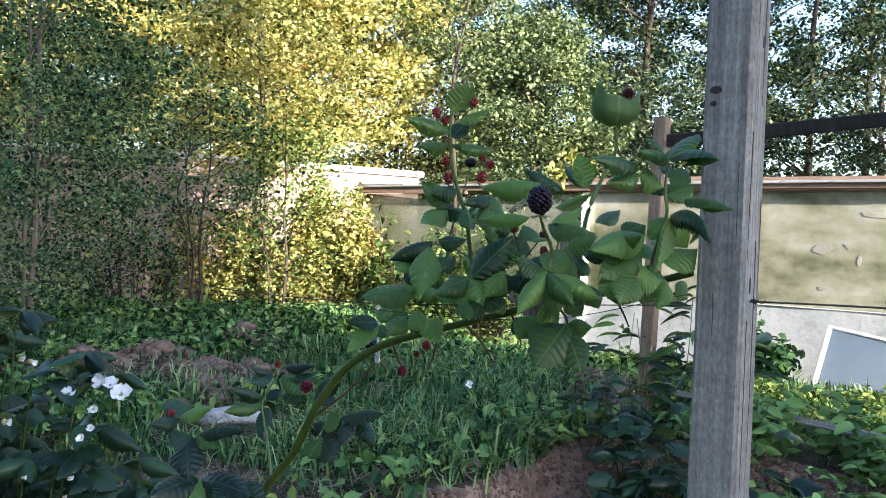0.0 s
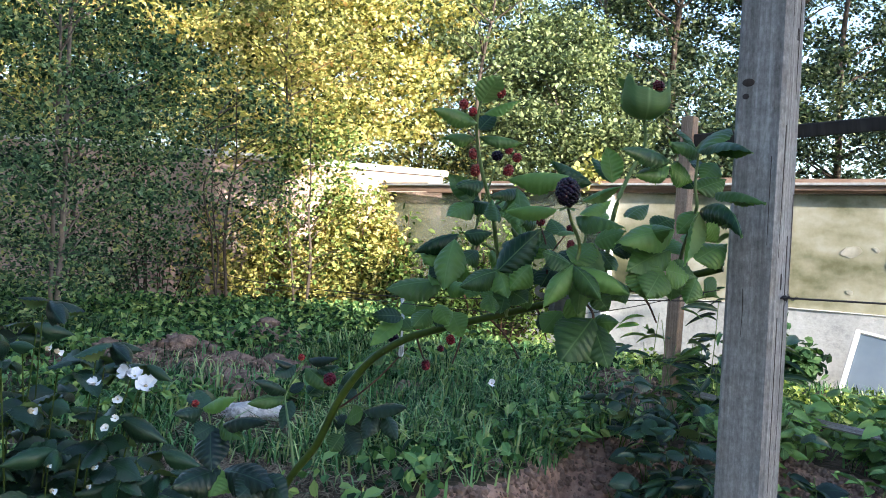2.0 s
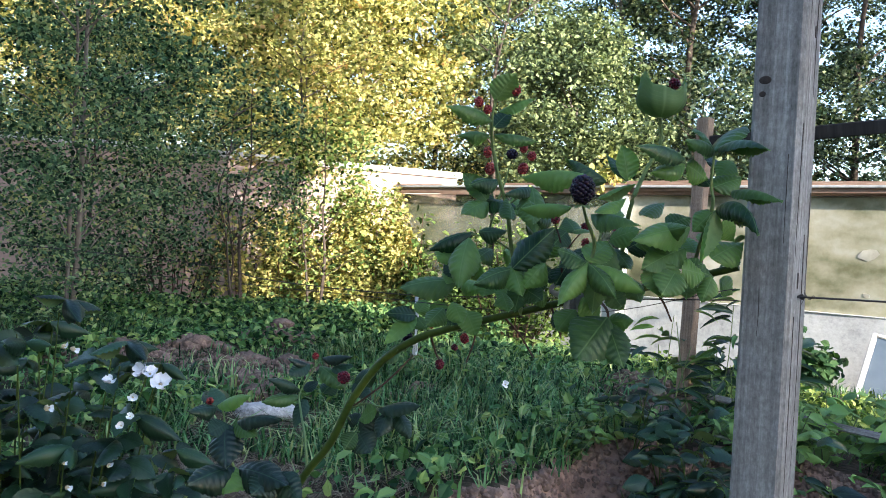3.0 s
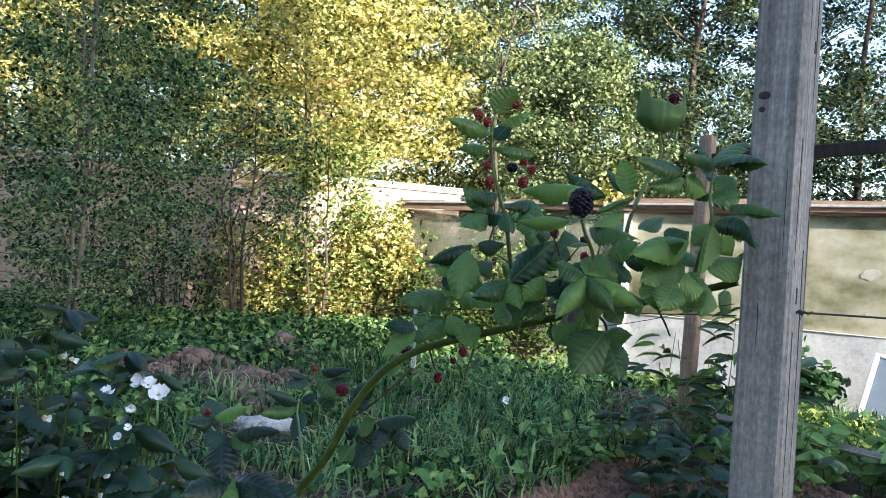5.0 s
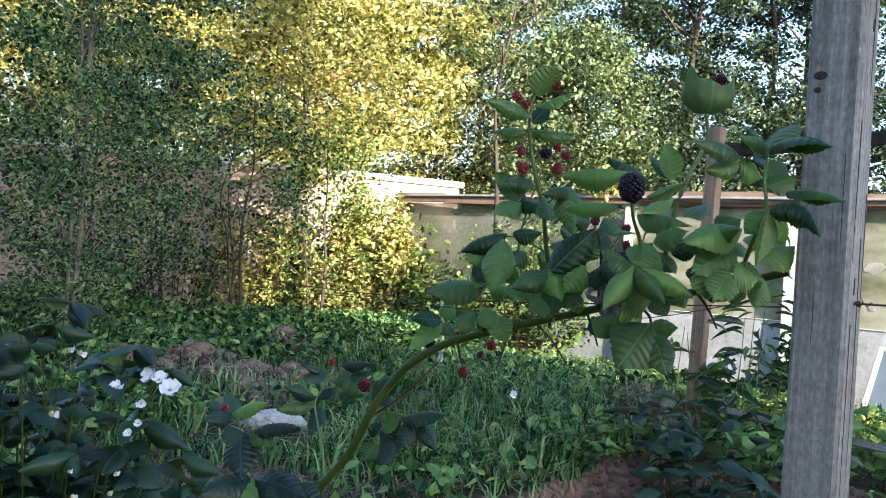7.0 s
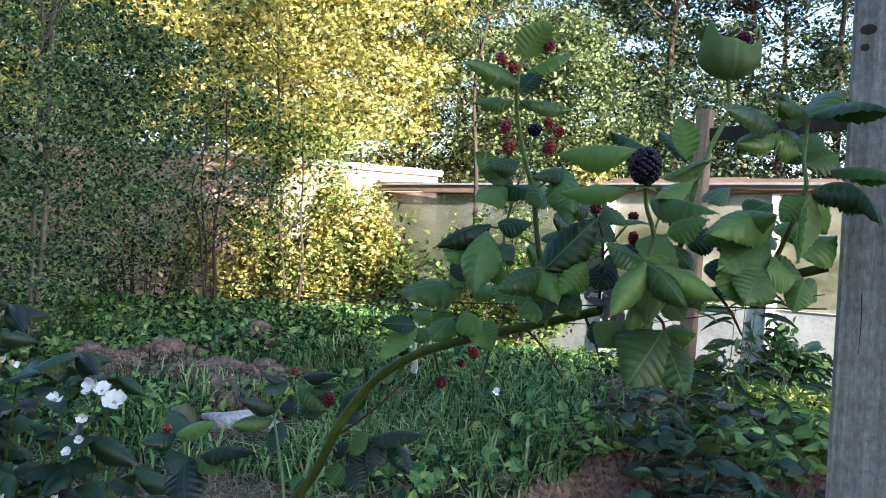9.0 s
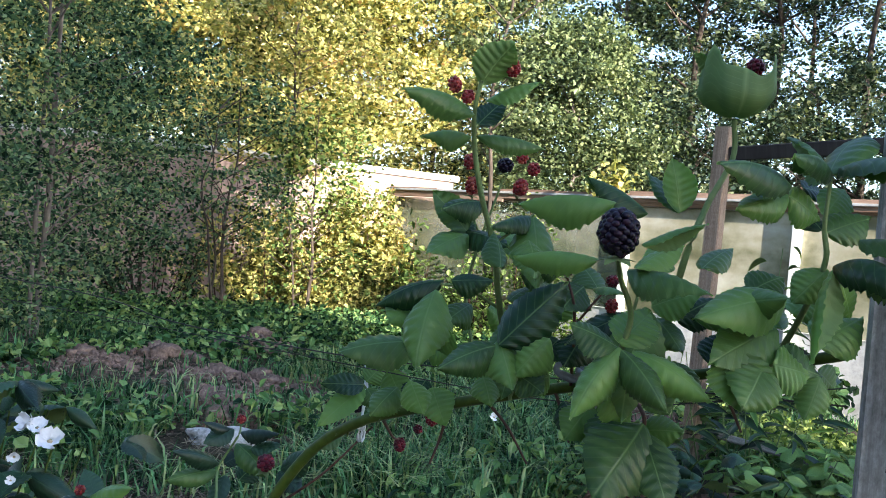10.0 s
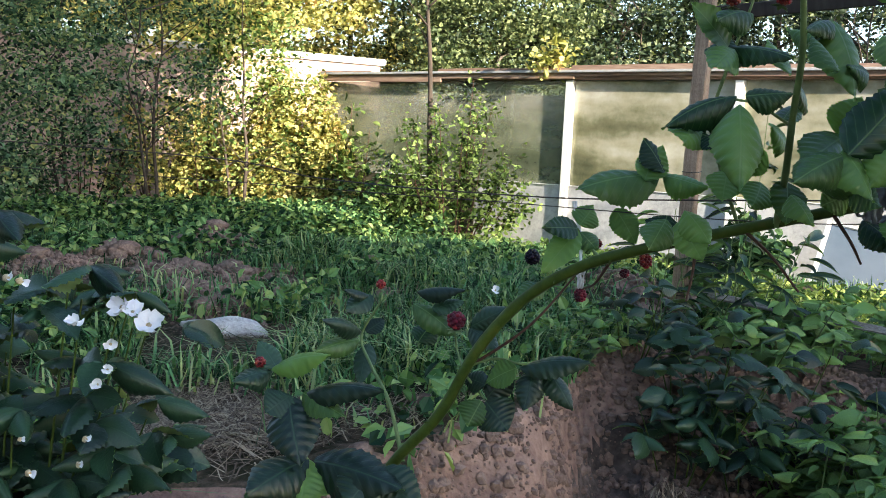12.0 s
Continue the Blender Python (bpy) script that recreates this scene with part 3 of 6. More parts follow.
# Stands out of view on the sun side, added to dapple the greenhouse.
tree(None, 5.2, 0.9, 3.7, (0.8, 0.8, 1.7, 3.7), 0, 2600, 0.06, M_BARK_D, F_DARK, "small open apple tree out of view, added to cast dappled shade", 18, r=0.05, spread=0.16, clusters=60, simple=True)
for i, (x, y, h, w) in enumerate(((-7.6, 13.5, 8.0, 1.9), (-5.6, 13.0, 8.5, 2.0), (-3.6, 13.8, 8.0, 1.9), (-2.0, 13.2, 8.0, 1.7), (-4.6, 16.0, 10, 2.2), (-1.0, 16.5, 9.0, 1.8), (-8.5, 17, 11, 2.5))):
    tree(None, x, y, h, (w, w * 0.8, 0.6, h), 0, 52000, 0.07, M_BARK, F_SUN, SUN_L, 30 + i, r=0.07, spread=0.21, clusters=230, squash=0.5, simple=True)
for i, (x, y, h, w) in enumerate(((0.6, 14.5, 8.5, 1.4), (2.3, 16.0, 9.5, 1.5), (-0.2, 19.0, 10, 1.7), (1.2, 12.4, 4.0, 1.1))):
    tree(None, x, y, h, (w, w * 0.8, 1.2, h), 0, 33000, 0.057, M_BARK, F_MID, MID_L, 50 + i, r=0.06, spread=0.19, clusters=110, squash=0.5, simple=True)
# The three at y up to 10 are unseen, added to shade the others.
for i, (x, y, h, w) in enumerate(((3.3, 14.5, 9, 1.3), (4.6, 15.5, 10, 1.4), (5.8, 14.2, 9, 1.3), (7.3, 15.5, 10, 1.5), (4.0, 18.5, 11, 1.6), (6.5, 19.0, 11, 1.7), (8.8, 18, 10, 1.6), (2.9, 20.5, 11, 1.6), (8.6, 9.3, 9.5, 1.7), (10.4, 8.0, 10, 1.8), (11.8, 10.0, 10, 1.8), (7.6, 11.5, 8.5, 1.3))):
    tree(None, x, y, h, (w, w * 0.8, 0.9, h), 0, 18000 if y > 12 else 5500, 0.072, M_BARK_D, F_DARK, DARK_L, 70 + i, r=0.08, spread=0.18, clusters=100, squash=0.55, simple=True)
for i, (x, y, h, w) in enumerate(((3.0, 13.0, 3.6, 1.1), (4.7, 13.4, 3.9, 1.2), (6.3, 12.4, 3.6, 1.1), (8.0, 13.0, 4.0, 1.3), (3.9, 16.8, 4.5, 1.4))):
    tree(None, x, y, h, (w, w * 0.8, 0.4, h), 0, 9000 if x < 6 else 4500, 0.066, M_BARK_D, F_DARK, "low understorey tree behind the greenhouse, coloured dark for shade", 140 + i, stems=2, r=0.04, spread=0.2, clusters=80, squash=0.6, simple=True)

# Unseen trees added round the garden; they hold back sky light.
for i, (x, y, h) in enumerate(((-8.5, -2.5, 9), (-6.5, -6.5, 9), (-3.0, -9.0, 8), (-11, 5.0, 10), (-11.5, 0.5, 10))):
    tree(None, x, y, h, (2.1, 2.0, 0.8, h), 0, 9000, 0.17, M_BARK_D, F_DARK, "unseen dense dark deciduous tree added at the edge of the garden", 120 + i, r=0.1, spread=0.4, clusters=150, simple=True)


# ---- grass ----
def blades(name, n, where, hmin, hmax, width, material, label, seed, lean=0.5):
    rng = np.random.default_rng(seed)
    pts = []
    while len(pts) < n:
        q = where(rng)
        if q is not None:
            pts.append((q[0], q[1], height(q[0], q[1]) - 0.006))
    p = np.array(pts)
    a = rng.random(n) * 6.283
    d = np.stack([np.cos(a), np.sin(a), np.zeros(n)], 1)
    s = np.stack([-np.sin(a), np.cos(a), np.zeros(n)], 1)
    h = (hmin + (hmax - hmin) * rng.random((n, 1)) ** 1.6)
    w = width * (0.6 + 0.8 * rng.random((n, 1)))
    k = lean * (0.2 + rng.random((n, 1)))
    up = np.array([0, 0, 1.0])
    m1 = p + up * h * 0.55 + d * h * k * 0.3
    tip = p + up * h * (0.95 - 0.3 * k) + d * h * k
    v = np.stack([p - s * w, p + s * w, m1 + s * w * 0.8, m1 - s * w * 0.8, tip], 1).reshape(-1, 3)
    b = np.arange(n)[:, None] * 5
    faces = (b + np.array([0, 1, 2, 3])).tolist() + (b + np.array([3, 2, 4])).tolist()
    return tagged(soup(name, v, faces, material), label, "grass", kind="stuff")


def on_mat(x, y, rng):
    """On the flattened patch of dead grass at the edge of the bed."""
    return ((x + 0.66) / 0.26) ** 2 + ((y - 2.42) / 0.2) ** 2 < rng.uniform(0.5, 1.3)


def on_mound(x, y, k):
    return any((x - mx_) ** 2 + (y - my_) ** 2 < (mr * k) ** 2 for mx_, my_, mh, mr in MOUNDS)


def in_turf(rng):
    x, y = rng.uniform(-3.4, 2.6), rng.uniform(1.7, 8.3)
    if abs(x + 0.745) < 0.22 and 2.85 < y < 3.4:
        return None
    if y < bank(x) + 0.02 or y > 8.2 - 0.8 * x * (x > 0):
        return None
    for mx_, my_, mh, mr in MOUNDS:
        if (x - mx_) ** 2 + (y - my_) ** 2 < (mr * (0.5 + 0.5 * rng.random())) ** 2:
            return None
    if noise.noise((x * 1.7, y * 1.7, 12.0)) < rng.uniform(-0.5, 0.35) or on_mat(x, y, rng):
        return None
    return x, y


def in_tuft(rng):
    cx, cy, cr = ((-0.5, 2.9, 0.5), (-0.95, 3.15, 0.5), (-0.15, 2.95, 0.3), (0.3, 3.15, 0.3), (0.1, 3.85, 0.5), (0.2, 4.6, 0.5), (0.2, 3.6, 0.35), (0.35, 5.6, 0.6), (-0.15, 4.2, 0.3), (-0.6, 4.6, 0.25), (-2.3, 5.9, 0.5), (0.1, 6.3, 0.4))[rng.integers(0, 12)]
    x, y = rng.normal(cx, cr * 0.5), rng.normal(cy, cr * 0.5)
    return (x, y) if y > bank(x) - 0.02 and not (abs(x + 0.745) < 0.22 and 2.85 < y < 3.4) and not on_mat(x, y, rng) else None


blades("grass", 24000, in_turf, 0.03, 0.12, 0.0032, F_GRASS, "short meadow grass over the bed", 5, 1.0)
blades("tall_grass", 15000, in_tuft, 0.06, 0.19, 0.0036, F_GRASS, "lush green tufts of long grass", 6, 1.15)


# ---- bramble ----
def leaf_material(name, dark, light, vein, rough=0.5, through_light=0.32):
    """Blade with a pale midrib and side veins, uneven green, some light let through."""
    m, nt, p, ln = mat(name)
    uv = nt.nodes.new("ShaderNodeUVMap")
    uv.uv_map = "blade"
    sp = nt.nodes.new("ShaderNodeSeparateXYZ")
    ln.new(uv.outputs[0], sp.inputs[0])

    def op(kind, a, b=None):
        q = nt.nodes.new("ShaderNodeMath")
        q.operation = kind
        for i, v in enumerate((a, b)):
            if v is None:
                continue
            if isinstance(v, (int, float)):
                q.inputs[i].default_value = v
            else:
                ln.new(v, q.inputs[i])
        return q.outputs[0]
    side = op('ABSOLUTE', sp.outputs[0])
    phase = op('FRACT', op('SUBTRACT', op('MULTIPLY', sp.outputs[1], 8.0), op('MULTIPLY', side, 4.5)))
    ribs = op('POWER', op('MULTIPLY', op('ABSOLUTE', op('SUBTRACT', phase, 0.5)), 2.0), 12.0)
    mid = op('MULTIPLY', op('MAXIMUM', op('SUBTRACT', 1.0, op('MULTIPLY', side, 45.0)), 0.0), 0.5)
    veins = op('MAXIMUM', op('MULTIPLY', ribs, 0.18), mid)
    n1, n2 = noisy(nt, 30, 4), noisy(nt, 4, 3)
    info = nt.nodes.new("ShaderNodeObjectInfo")
    f = op('ADD', op('MULTIPLY', n1.outputs["Fac"], 0.4), op('ADD', op('MULTIPLY', n2.outputs["Fac"], 0.15), op('MULTIPLY', info.outputs["Random"], 0.5)))
    r = ramp(nt, [(0.28, dark), (0.74, light)])
    ln.new(f, r.inputs[0])
    c = nt.nodes.new("ShaderNodeMix")
    c.data_type = 'RGBA'
    c.inputs[7].default_value = (*vein, 1)
    ln.new(veins, c.inputs[0])
    ln.new(r.outputs[0], c.inputs[6])
    ln.new(c.outputs[2], p.inputs["Base Color"])
    p.inputs["Roughness"].default_value = rough
    p.inputs["Specular IOR Level"].default_value = 0.4
    bumped(nt, p, op('SUBTRACT', n1.outputs["Fac"], op('MULTIPLY', veins, 1.0)), 0.4, 0.0014)
    t = nt.nodes.new("ShaderNodeBsdfTranslucent")
    g = nt.nodes.new("ShaderNodeMix")
    g.data_type, g.blend_type = 'RGBA', 'MULTIPLY'
    g.inputs[0].default_value = 1.0
    g.inputs[7].default_value = (1.3, 1.5, 0.5, 1)
    ln.new(c.outputs[2], g.inputs[6])
    ln.new(g.outputs[2], t.inputs["Color"])
    s = nd(nt, "ShaderNodeMixShader", Fac=through_light)
    ln.new(p.outputs[0], s.inputs[1])
    ln.new(t.outputs[0], s.inputs[2])
    ln.new(s.outputs[0], nt.nodes["Material Output"].inputs[0])
    return m


L_TOP = leaf_material("bramble_leaf_top", (0.01, 0.042, 0.012), (0.15, 0.28, 0.065), (0.19, 0.31, 0.11), 0.36, 0.3)
L_UNDER = leaf_material("bramble_leaf_underside", (0.13, 0.22, 0.09), (0.26, 0.37, 0.16), (0.34, 0.45, 0.23), 0.6, 0.45)
# Dark green leaves with the shade inside low bushes put into their colour.
L_DARK = leaf_material("shaded_bramble_leaf", (0.004, 0.016, 0.009), (0.025, 0.066, 0.03), (0.045, 0.09, 0.045), 0.36, 0.1)
M_CANE = mottled("green_cane", [(0.3, (0.024, 0.044, 0.009)), (0.55, (0.06, 0.095, 0.016)), (0.75, (0.11, 0.085, 0.026))], 18, 0.45, 120, 0.3, 0.001)
M_SHOOT = mottled("pale_green_shoot", [(0.3, (0.09, 0.14, 0.05)), (0.7, (0.17, 0.23, 0.09))], 30, 0.55, 160, 0.3, 0.0006)
M_STALK = mottled("brown_stalk", [(0.3, (0.045, 0.022, 0.016)), (0.7, (0.12, 0.066, 0.045))], 30, 0.7, 160, 0.4, 0.0006)
M_STRING = mottled("white_string", [(0.3, (0.6, 0.62, 0.66)), (0.7, (0.8, 0.81, 0.83))], 60, 0.8, 300, 0.5, 0.0005)


def fruit(name, stops, rough):
    m, nt, p, ln = mat(name)
    g = nt.nodes.new("ShaderNodeObjectInfo")
    r = ramp(nt, stops)
    ln.new(g.outputs["Random"], r.inputs[0])
    ln.new(r.outputs[0], p.inputs["Base Color"])
    p.inputs["Roughness"].default_value = rough
    p.inputs["Coat Weight"].default_value = 0.0
    p.inputs["Specular IOR Level"].default_value = 0.2
    return m


B_BLACK = fruit("ripe_drupelets", [(0.0, (0.005, 0.004, 0.010)), (0.8, (0.012, 0.008, 0.02)), (1.0, (0.02, 0.008, 0.016))], 0.1)
B_RED = fruit("red_drupelets", [(0.0, (0.11, 0.009, 0.014)), (0.6, (0.22, 0.018, 0.022)), (1.0, (0.34, 0.1, 0.07))], 0.3)
B_DARK = fruit("dark_red_drupelets", [(0.0, (0.03, 0.005, 0.012)), (0.6, (0.1, 0.008, 0.02)), (1.0, (0.2, 0.02, 0.03))], 0.28)
M_PETAL = mottled("white_petal", [(0.3, (0.72, 0.72, 0.74)), (0.7, (0.84, 0.84, 0.85))], 60, 0.6, 200, 0.3, 0.0006)
M_STAMEN = mottled("faded_blossom", [(0.3, (0.3, 0.2, 0.09)), (0.7, (0.62, 0.55, 0.38))], 90, 0.8, 300, 0.6, 0.001)


def blade_mesh(L, W, fold, curl, seed, rows=36, cols=4, underside=0.0005, pleat=0.021):
    """A toothed, pleated leaf blade from (0,0,0) to (0,L,0); fold bends its halves up (+) or down (-), curl bows it along its length."""
    rr = random.Random(seed)
    bm = bmesh.new()
    uvl = bm.loops.layers.uv.new("blade")
    c = radians(max(1.0, abs(curl))) * 2.2 * (1 if curl >= 0 else -1)
    R = L / (2 * math.sin(c / 2))
    ph, skew = rr.random() * 6, rr.uniform(-0.1, 0.1)
    droop = rr.uniform(3, 22) if fold < 12 else 0.0
    grid, coord = [], {}
    for i in range(rows + 1):
        u = i / rows
        a = (u - 0.5) * c
        cy, cz = L / 2 + R * math.sin(a), R * (math.cos(a) - math.cos(c / 2))
        ty, tz = math.cos(a), -math.sin(a)
        w = W / 2 * (math.sin(math.pi * min(1, u ** 0.82 + 0.02)) ** 0.72 * (1 - 0.25 * u) * 1.14 + 0.012)
        if 0 < i < rows:
            w *= 1 + ((0.055, 0.0, -0.045)[i % 3] if rows > 30 else (0.05, -0.04)[i % 2]) * rr.uniform(0.4, 1.4)
        row = []
        for j in range(-cols, cols + 1):
            s = j / cols
            d = abs(s) * w
            f = radians(fold) * (0.4 + 0.75 * abs(s)) - radians(droop) * abs(s) ** 2
            x, h = math.copysign(d * math.cos(f), s) if j else 0.0, d * math.sin(f)
            h += W * pleat * math.sin(2 * math.pi * (8 * u - 4.5 * abs(s)) + 0.6) * abs(s) ** 0.5 * (1 if 0.05 < u < 0.95 else 0.2)
            h += W * 0.06 * math.sin(5 * u + ph + (2.3 if s > 0 else 0)) * abs(s)
            x += W * skew * u * (1 - u)
            yy = abs(s) * w * 0.18 * (1 - u)
            v = bm.verts.new((x, cy + tz * -h + yy * ty, cz + ty * h + yy * tz))
            coord[v] = (s * 0.5 * (w / (W / 2) if W else 1), u)
            row.append(v)
        grid.append(row)
    faces = []
    for A, B in zip(grid, grid[1:]):
        for j in range(2 * cols):
            faces.append(bm.faces.new((A[j], A[j + 1], B[j + 1])))
            faces.append(bm.faces.new((A[j], B[j + 1], B[j])))
    bm.normal_update()
    if underside:
        low = {v: bm.verts.new(v.co - v.normal * underside) for r in grid for v in r}
        for v, q in low.items():
            coord[q] = coord[v]
        for f in faces:
            q = bm.faces.new([low[v] for v in reversed(f.verts)])
            q.material_index = 1
    for f in bm.faces:
        for lp in f.loops:
            lp[uvl].uv = coord[lp.vert]
    me = bpy.data.meshes.new("leaf")
    bm.to_mesh(me)
    bm.free()
    me.polygons.foreach_set("use_smooth", [True] * len(me.polygons))
    me.materials.append(L_TOP)
    me.materials.append(L_UNDER)
    return me


def aim(base, tip, roll, front=Vector((0, -1, 0))):
    """A frame whose y runs from base to tip; roll turns the blade's upper face from the front (0) to the sky (90)."""
    b, y = Vector(base), Vector(tip) - Vector(base)
    y.normalize()
    n0 = front - y * front.dot(y)
    n0.normalize()
    n1 = n0.cross(y)
    if n1.z < 0:
        n1 = -n1
    z = n0 * math.cos(radians(roll)) + n1 * math.sin(radians(roll))
    x = y.cross(z)
    return Matrix(((x.x, y.x, z.x, b.x), (x.y, y.y, z.y, b.y), (x.z, y.z, z.z, b.z), (0, 0, 0, 1)))


LEAVES = [0]


def leaf(plant, base, tip, w, roll, fold, curl, shaded=False):
    LEAVES[0] += 1
    L = (Vector(tip) - Vector(base)).length
    me = blade_mesh(L, w, fold, curl, LEAVES[0])
    # Leaves low in the tangle get the shade-darkened colour.
    if shaded:
        me.materials[0] = L_DARK
    ob = new("leaf", me)
    ob.parent = plant
    ob.matrix_world = aim(base, tip, roll)
    return ob


def cupped_leaf(plant, base, r, h):
    """A young leaf rolled into a cup round the top of its shoot: pleated, pale outside, with two drawn-out points on its rim."""
    bm = bmesh.new()
    uvl = bm.loops.layers.uv.new("blade")
    rows, cols, grid, coord = 12, 26, [], {}
    for i in range(rows + 1):
        u = i / rows
        row = []
        for j in range(cols + 1):
            s_ = 2 * j / cols - 1
            a = s_ * 2.2
            rim = h * (0.95 + 0.45 * math.exp(-((a + 1.0) / 0.28) ** 2) + 0.4 * math.exp(-((a - 1.25) / 0.3) ** 2) - 0.16 * math.exp(-((a - 0.45) / 0.4) ** 2))
            rad = r * (math.sin(min(1.0, 0.06 + 1.5 * u) * math.pi / 2) ** 0.8) * (1 + 0.04 * math.sin(a * 9)) * (1 - 0.12 * u)
            v = bm.verts.new((rad * math.sin(a), -rad * math.cos(a) * 0.8, rim * u ** 1.15))
            coord[v] = (s_ * 0.5, u)
            row.append(v)
        grid.append(row)
    for A, B in zip(grid, grid[1:]):
        for j in range(cols):
            bm.faces.new((A[j], A[j + 1], B[j + 1], B[j])).material_index = 1
    for f in bm.faces:
        for lp in f.loops:
            lp[uvl].uv = coord[lp.vert]
    bm.normal_update()
    bmesh.ops.solidify(bm, geom=bm.faces[:], thickness=0.0005)
    ob = part("leaf", bm, [L_TOP, L_UNDER], plant, "pale green young leaf rolled into a cup", smooth=True)
    ob.matrix_world = Matrix.Translation(base)
    return ob


DRUPELET = {}


def berry(plant, at_, w, h, material, label, axis_=(0, 0, 1), n=46, seed=0):
    """A compound fruit: rows of round drupelets on a core, with its sepals below."""
    rr = random.Random(seed)
    d = w * (0.22 if n > 60 else 0.27)
    bm = bmesh.new()
    bmesh.ops.create_icosphere(bm, subdivisions=2, radius=0.5, matrix=Matrix.Diagonal((w - d * 1.1, w - d * 1.1, h - d * 1.1, 1)))
    ob = part("berry", bm, material, plant, label, smooth=True)
    q = Vector((0, 0, 1)).rotation_difference(Vector(axis_))
    ob.matrix_world = Matrix.Translation(at_) @ q.to_matrix().to_4x4()
    key = (material.name, w > 0.018)
    if key not in DRUPELET:
        bm = bmesh.new()
        bmesh.ops.create_icosphere(bm, subdivisions=3 if w > 0.018 else 2, radius=0.5)
        me = bpy.data.meshes.new("drupelet")
        bm.to_mesh(me)
        bm.free()
        me.polygons.foreach_set("use_smooth", [True] * len(me.polygons))
        me.materials.append(material)
        DRUPELET[key] = me
    for k in range(n):
        z = 1 - 2 * (k + 0.5) / n
        a = k * 2.39996 + rr.uniform(-0.15, 0.15)
        r = math.sqrt(1 - z * z)
        e = 1 + rr.uniform(-0.04, 0.05)
        o = new("drupelet", DRUPELET[key])
        o.parent = ob
        s = d * rr.uniform(0.92, 1.12)
        o.matrix_basis = Matrix.Translation(((w - d) / 2 * r * math.cos(a) * e, (w - d) / 2 * r * math.sin(a) * e, (h - d) / 2 * z * e)) @ Matrix.Diagonal((s, s, s * rr.uniform(0.85, 1.0), 1))
    bm = bmesh.new()
    for k in range(5):
        a = k * 1.2566 + rr.random() * 0.3
        bm.faces.new([bm.verts.new(Matrix.Rotation(a, 4, 'Z') @ Vector(t)) for t in ((0, -w * 0.1, -h * 0.5), (w * 0.3, -w * 0.16, -h * 0.53), (w * 0.62, 0, -h * 0.62), (w * 0.3, w * 0.16, -h * 0.53), (0, w * 0.1, -h * 0.5))])
    bmesh.ops.solidify(bm, geom=bm.faces[:], thickness=0.0006)
    part("calyx", bm, M_SHOOT, ob, "pale green sepals")
    return ob


def stem(plant, name, pts, r0, r1, material, thorns=0, seed=0, label=""):
    """A stalk through pts, with small hooked prickles where it has them."""
    rr = random.Random(seed)
    line = smooth_line(pts, 7)
    bm = tube(bmesh.new(), line, r0, r1, 9, 0.08, rr)
    for k in range(thorns):
        i = rr.randrange(1, len(line) - 1)
        d = (line[i + 1] - line[i - 1]).normalized()
        o = d.orthogonal()
        o.rotate(Matrix.Rotation(rr.random() * 6.28, 3, d))
        r = r0 + (r1 - r0) * i / len(line)
        tube(bm, [line[i] + o * r * 0.7, line[i] + o * (r + 0.0035) - d * 0.002], r * 0.35, 0.0002, 4)
    ob = part(name, bm, material, plant, label, smooth=True)
    ob.matrix_world = Matrix.Identity(4)
    return ob


bramble = thing("bramble", Matrix.Translation((-0.33, 1.30, -0.42)), "arching thornless bramble with red and black berries tied to a wire", "bramble")
bpy.context.view_layer.update()
stem(bramble, "cane", ((-0.33, 1.31, -0.45), (-0.322, 1.30, 0.0), (-0.29, 1.29, 0.25), (-0.246, 1.273, 0.379), (-0.196, 1.241, 0.455), (-0.165, 1.222, 0.523), (-0.126, 1.198, 0.579),
                      (-0.083, 1.172, 0.613), (-0.042, 1.146, 0.632), (0.008, 1.115, 0.650), (0.049, 1.090, 0.664), (0.119, 1.046, 0.688), (0.196, 0.999, 0.710), (0.270, 0.958, 0.735)), 0.0064, 0.004, M_CANE, 8, 1, "thick green arching cane")
# upright fruiting shoot with unripe berries
leaf(bramble, (0.004, 0.956, 0.896), (0.024, 0.935, 0.921), 0.031, 150, 15, 10)
leaf(bramble, (0.008, 0.962, 0.886), (0.045, 0.950, 0.900), 0.023, 68, -35, 15)
leaf(bramble, (0.001, 0.950, 0.874), (-0.046, 0.912, 0.880), 0.034, 62, -45, 25)
leaf(bramble, (0.004, 0.970, 0.870), (0.022, 0.985, 0.892), 0.019, 20, 10, 0)
leaf(bramble, (0.000, 0.985, 0.863), (-0.037, 0.985, 0.860), 0.027, 58, -30, 25)
leaf(bramble, (0.004, 0.980, 0.864), (0.053, 0.985, 0.859), 0.027, 68, -40, 15)
leaf(bramble, (0.002, 1.090, 0.797), (-0.030, 1.090, 0.829), 0.028, 25, 15, 10)
leaf(bramble, (0.014, 1.080, 0.822), (-0.020, 1.060, 0.812), 0.034, 40, -30, 20)
leaf(bramble, (0.001, 1.090, 0.797), (0.036, 1.050, 0.787), 0.032, 40, -25, 15)
leaf(bramble, (0.003, 1.080, 0.795), (-0.028, 1.040, 0.776), 0.032, 30, -15, 15)
leaf(bramble, (-0.012, 1.031, 0.757), (-0.064, 1.030, 0.731), 0.036, 52, -30, 22)
leaf(bramble, (-0.017, 1.012, 0.750), (-0.025, 0.980, 0.692), 0.045, 12, -20, 20)
leaf(bramble, (-0.006, 1.030, 0.757), (0.027, 1.025, 0.760), 0.027, 40, -15, 10)
leaf(bramble, (0.052, 1.030, 0.812), (0.058, 1.000, 0.755), 0.04, 15, -18, 20)
leaf(bramble, (0.050, 1.030, 0.812), (0.020, 1.000, 0.800), 0.03, 60, -30, 15)
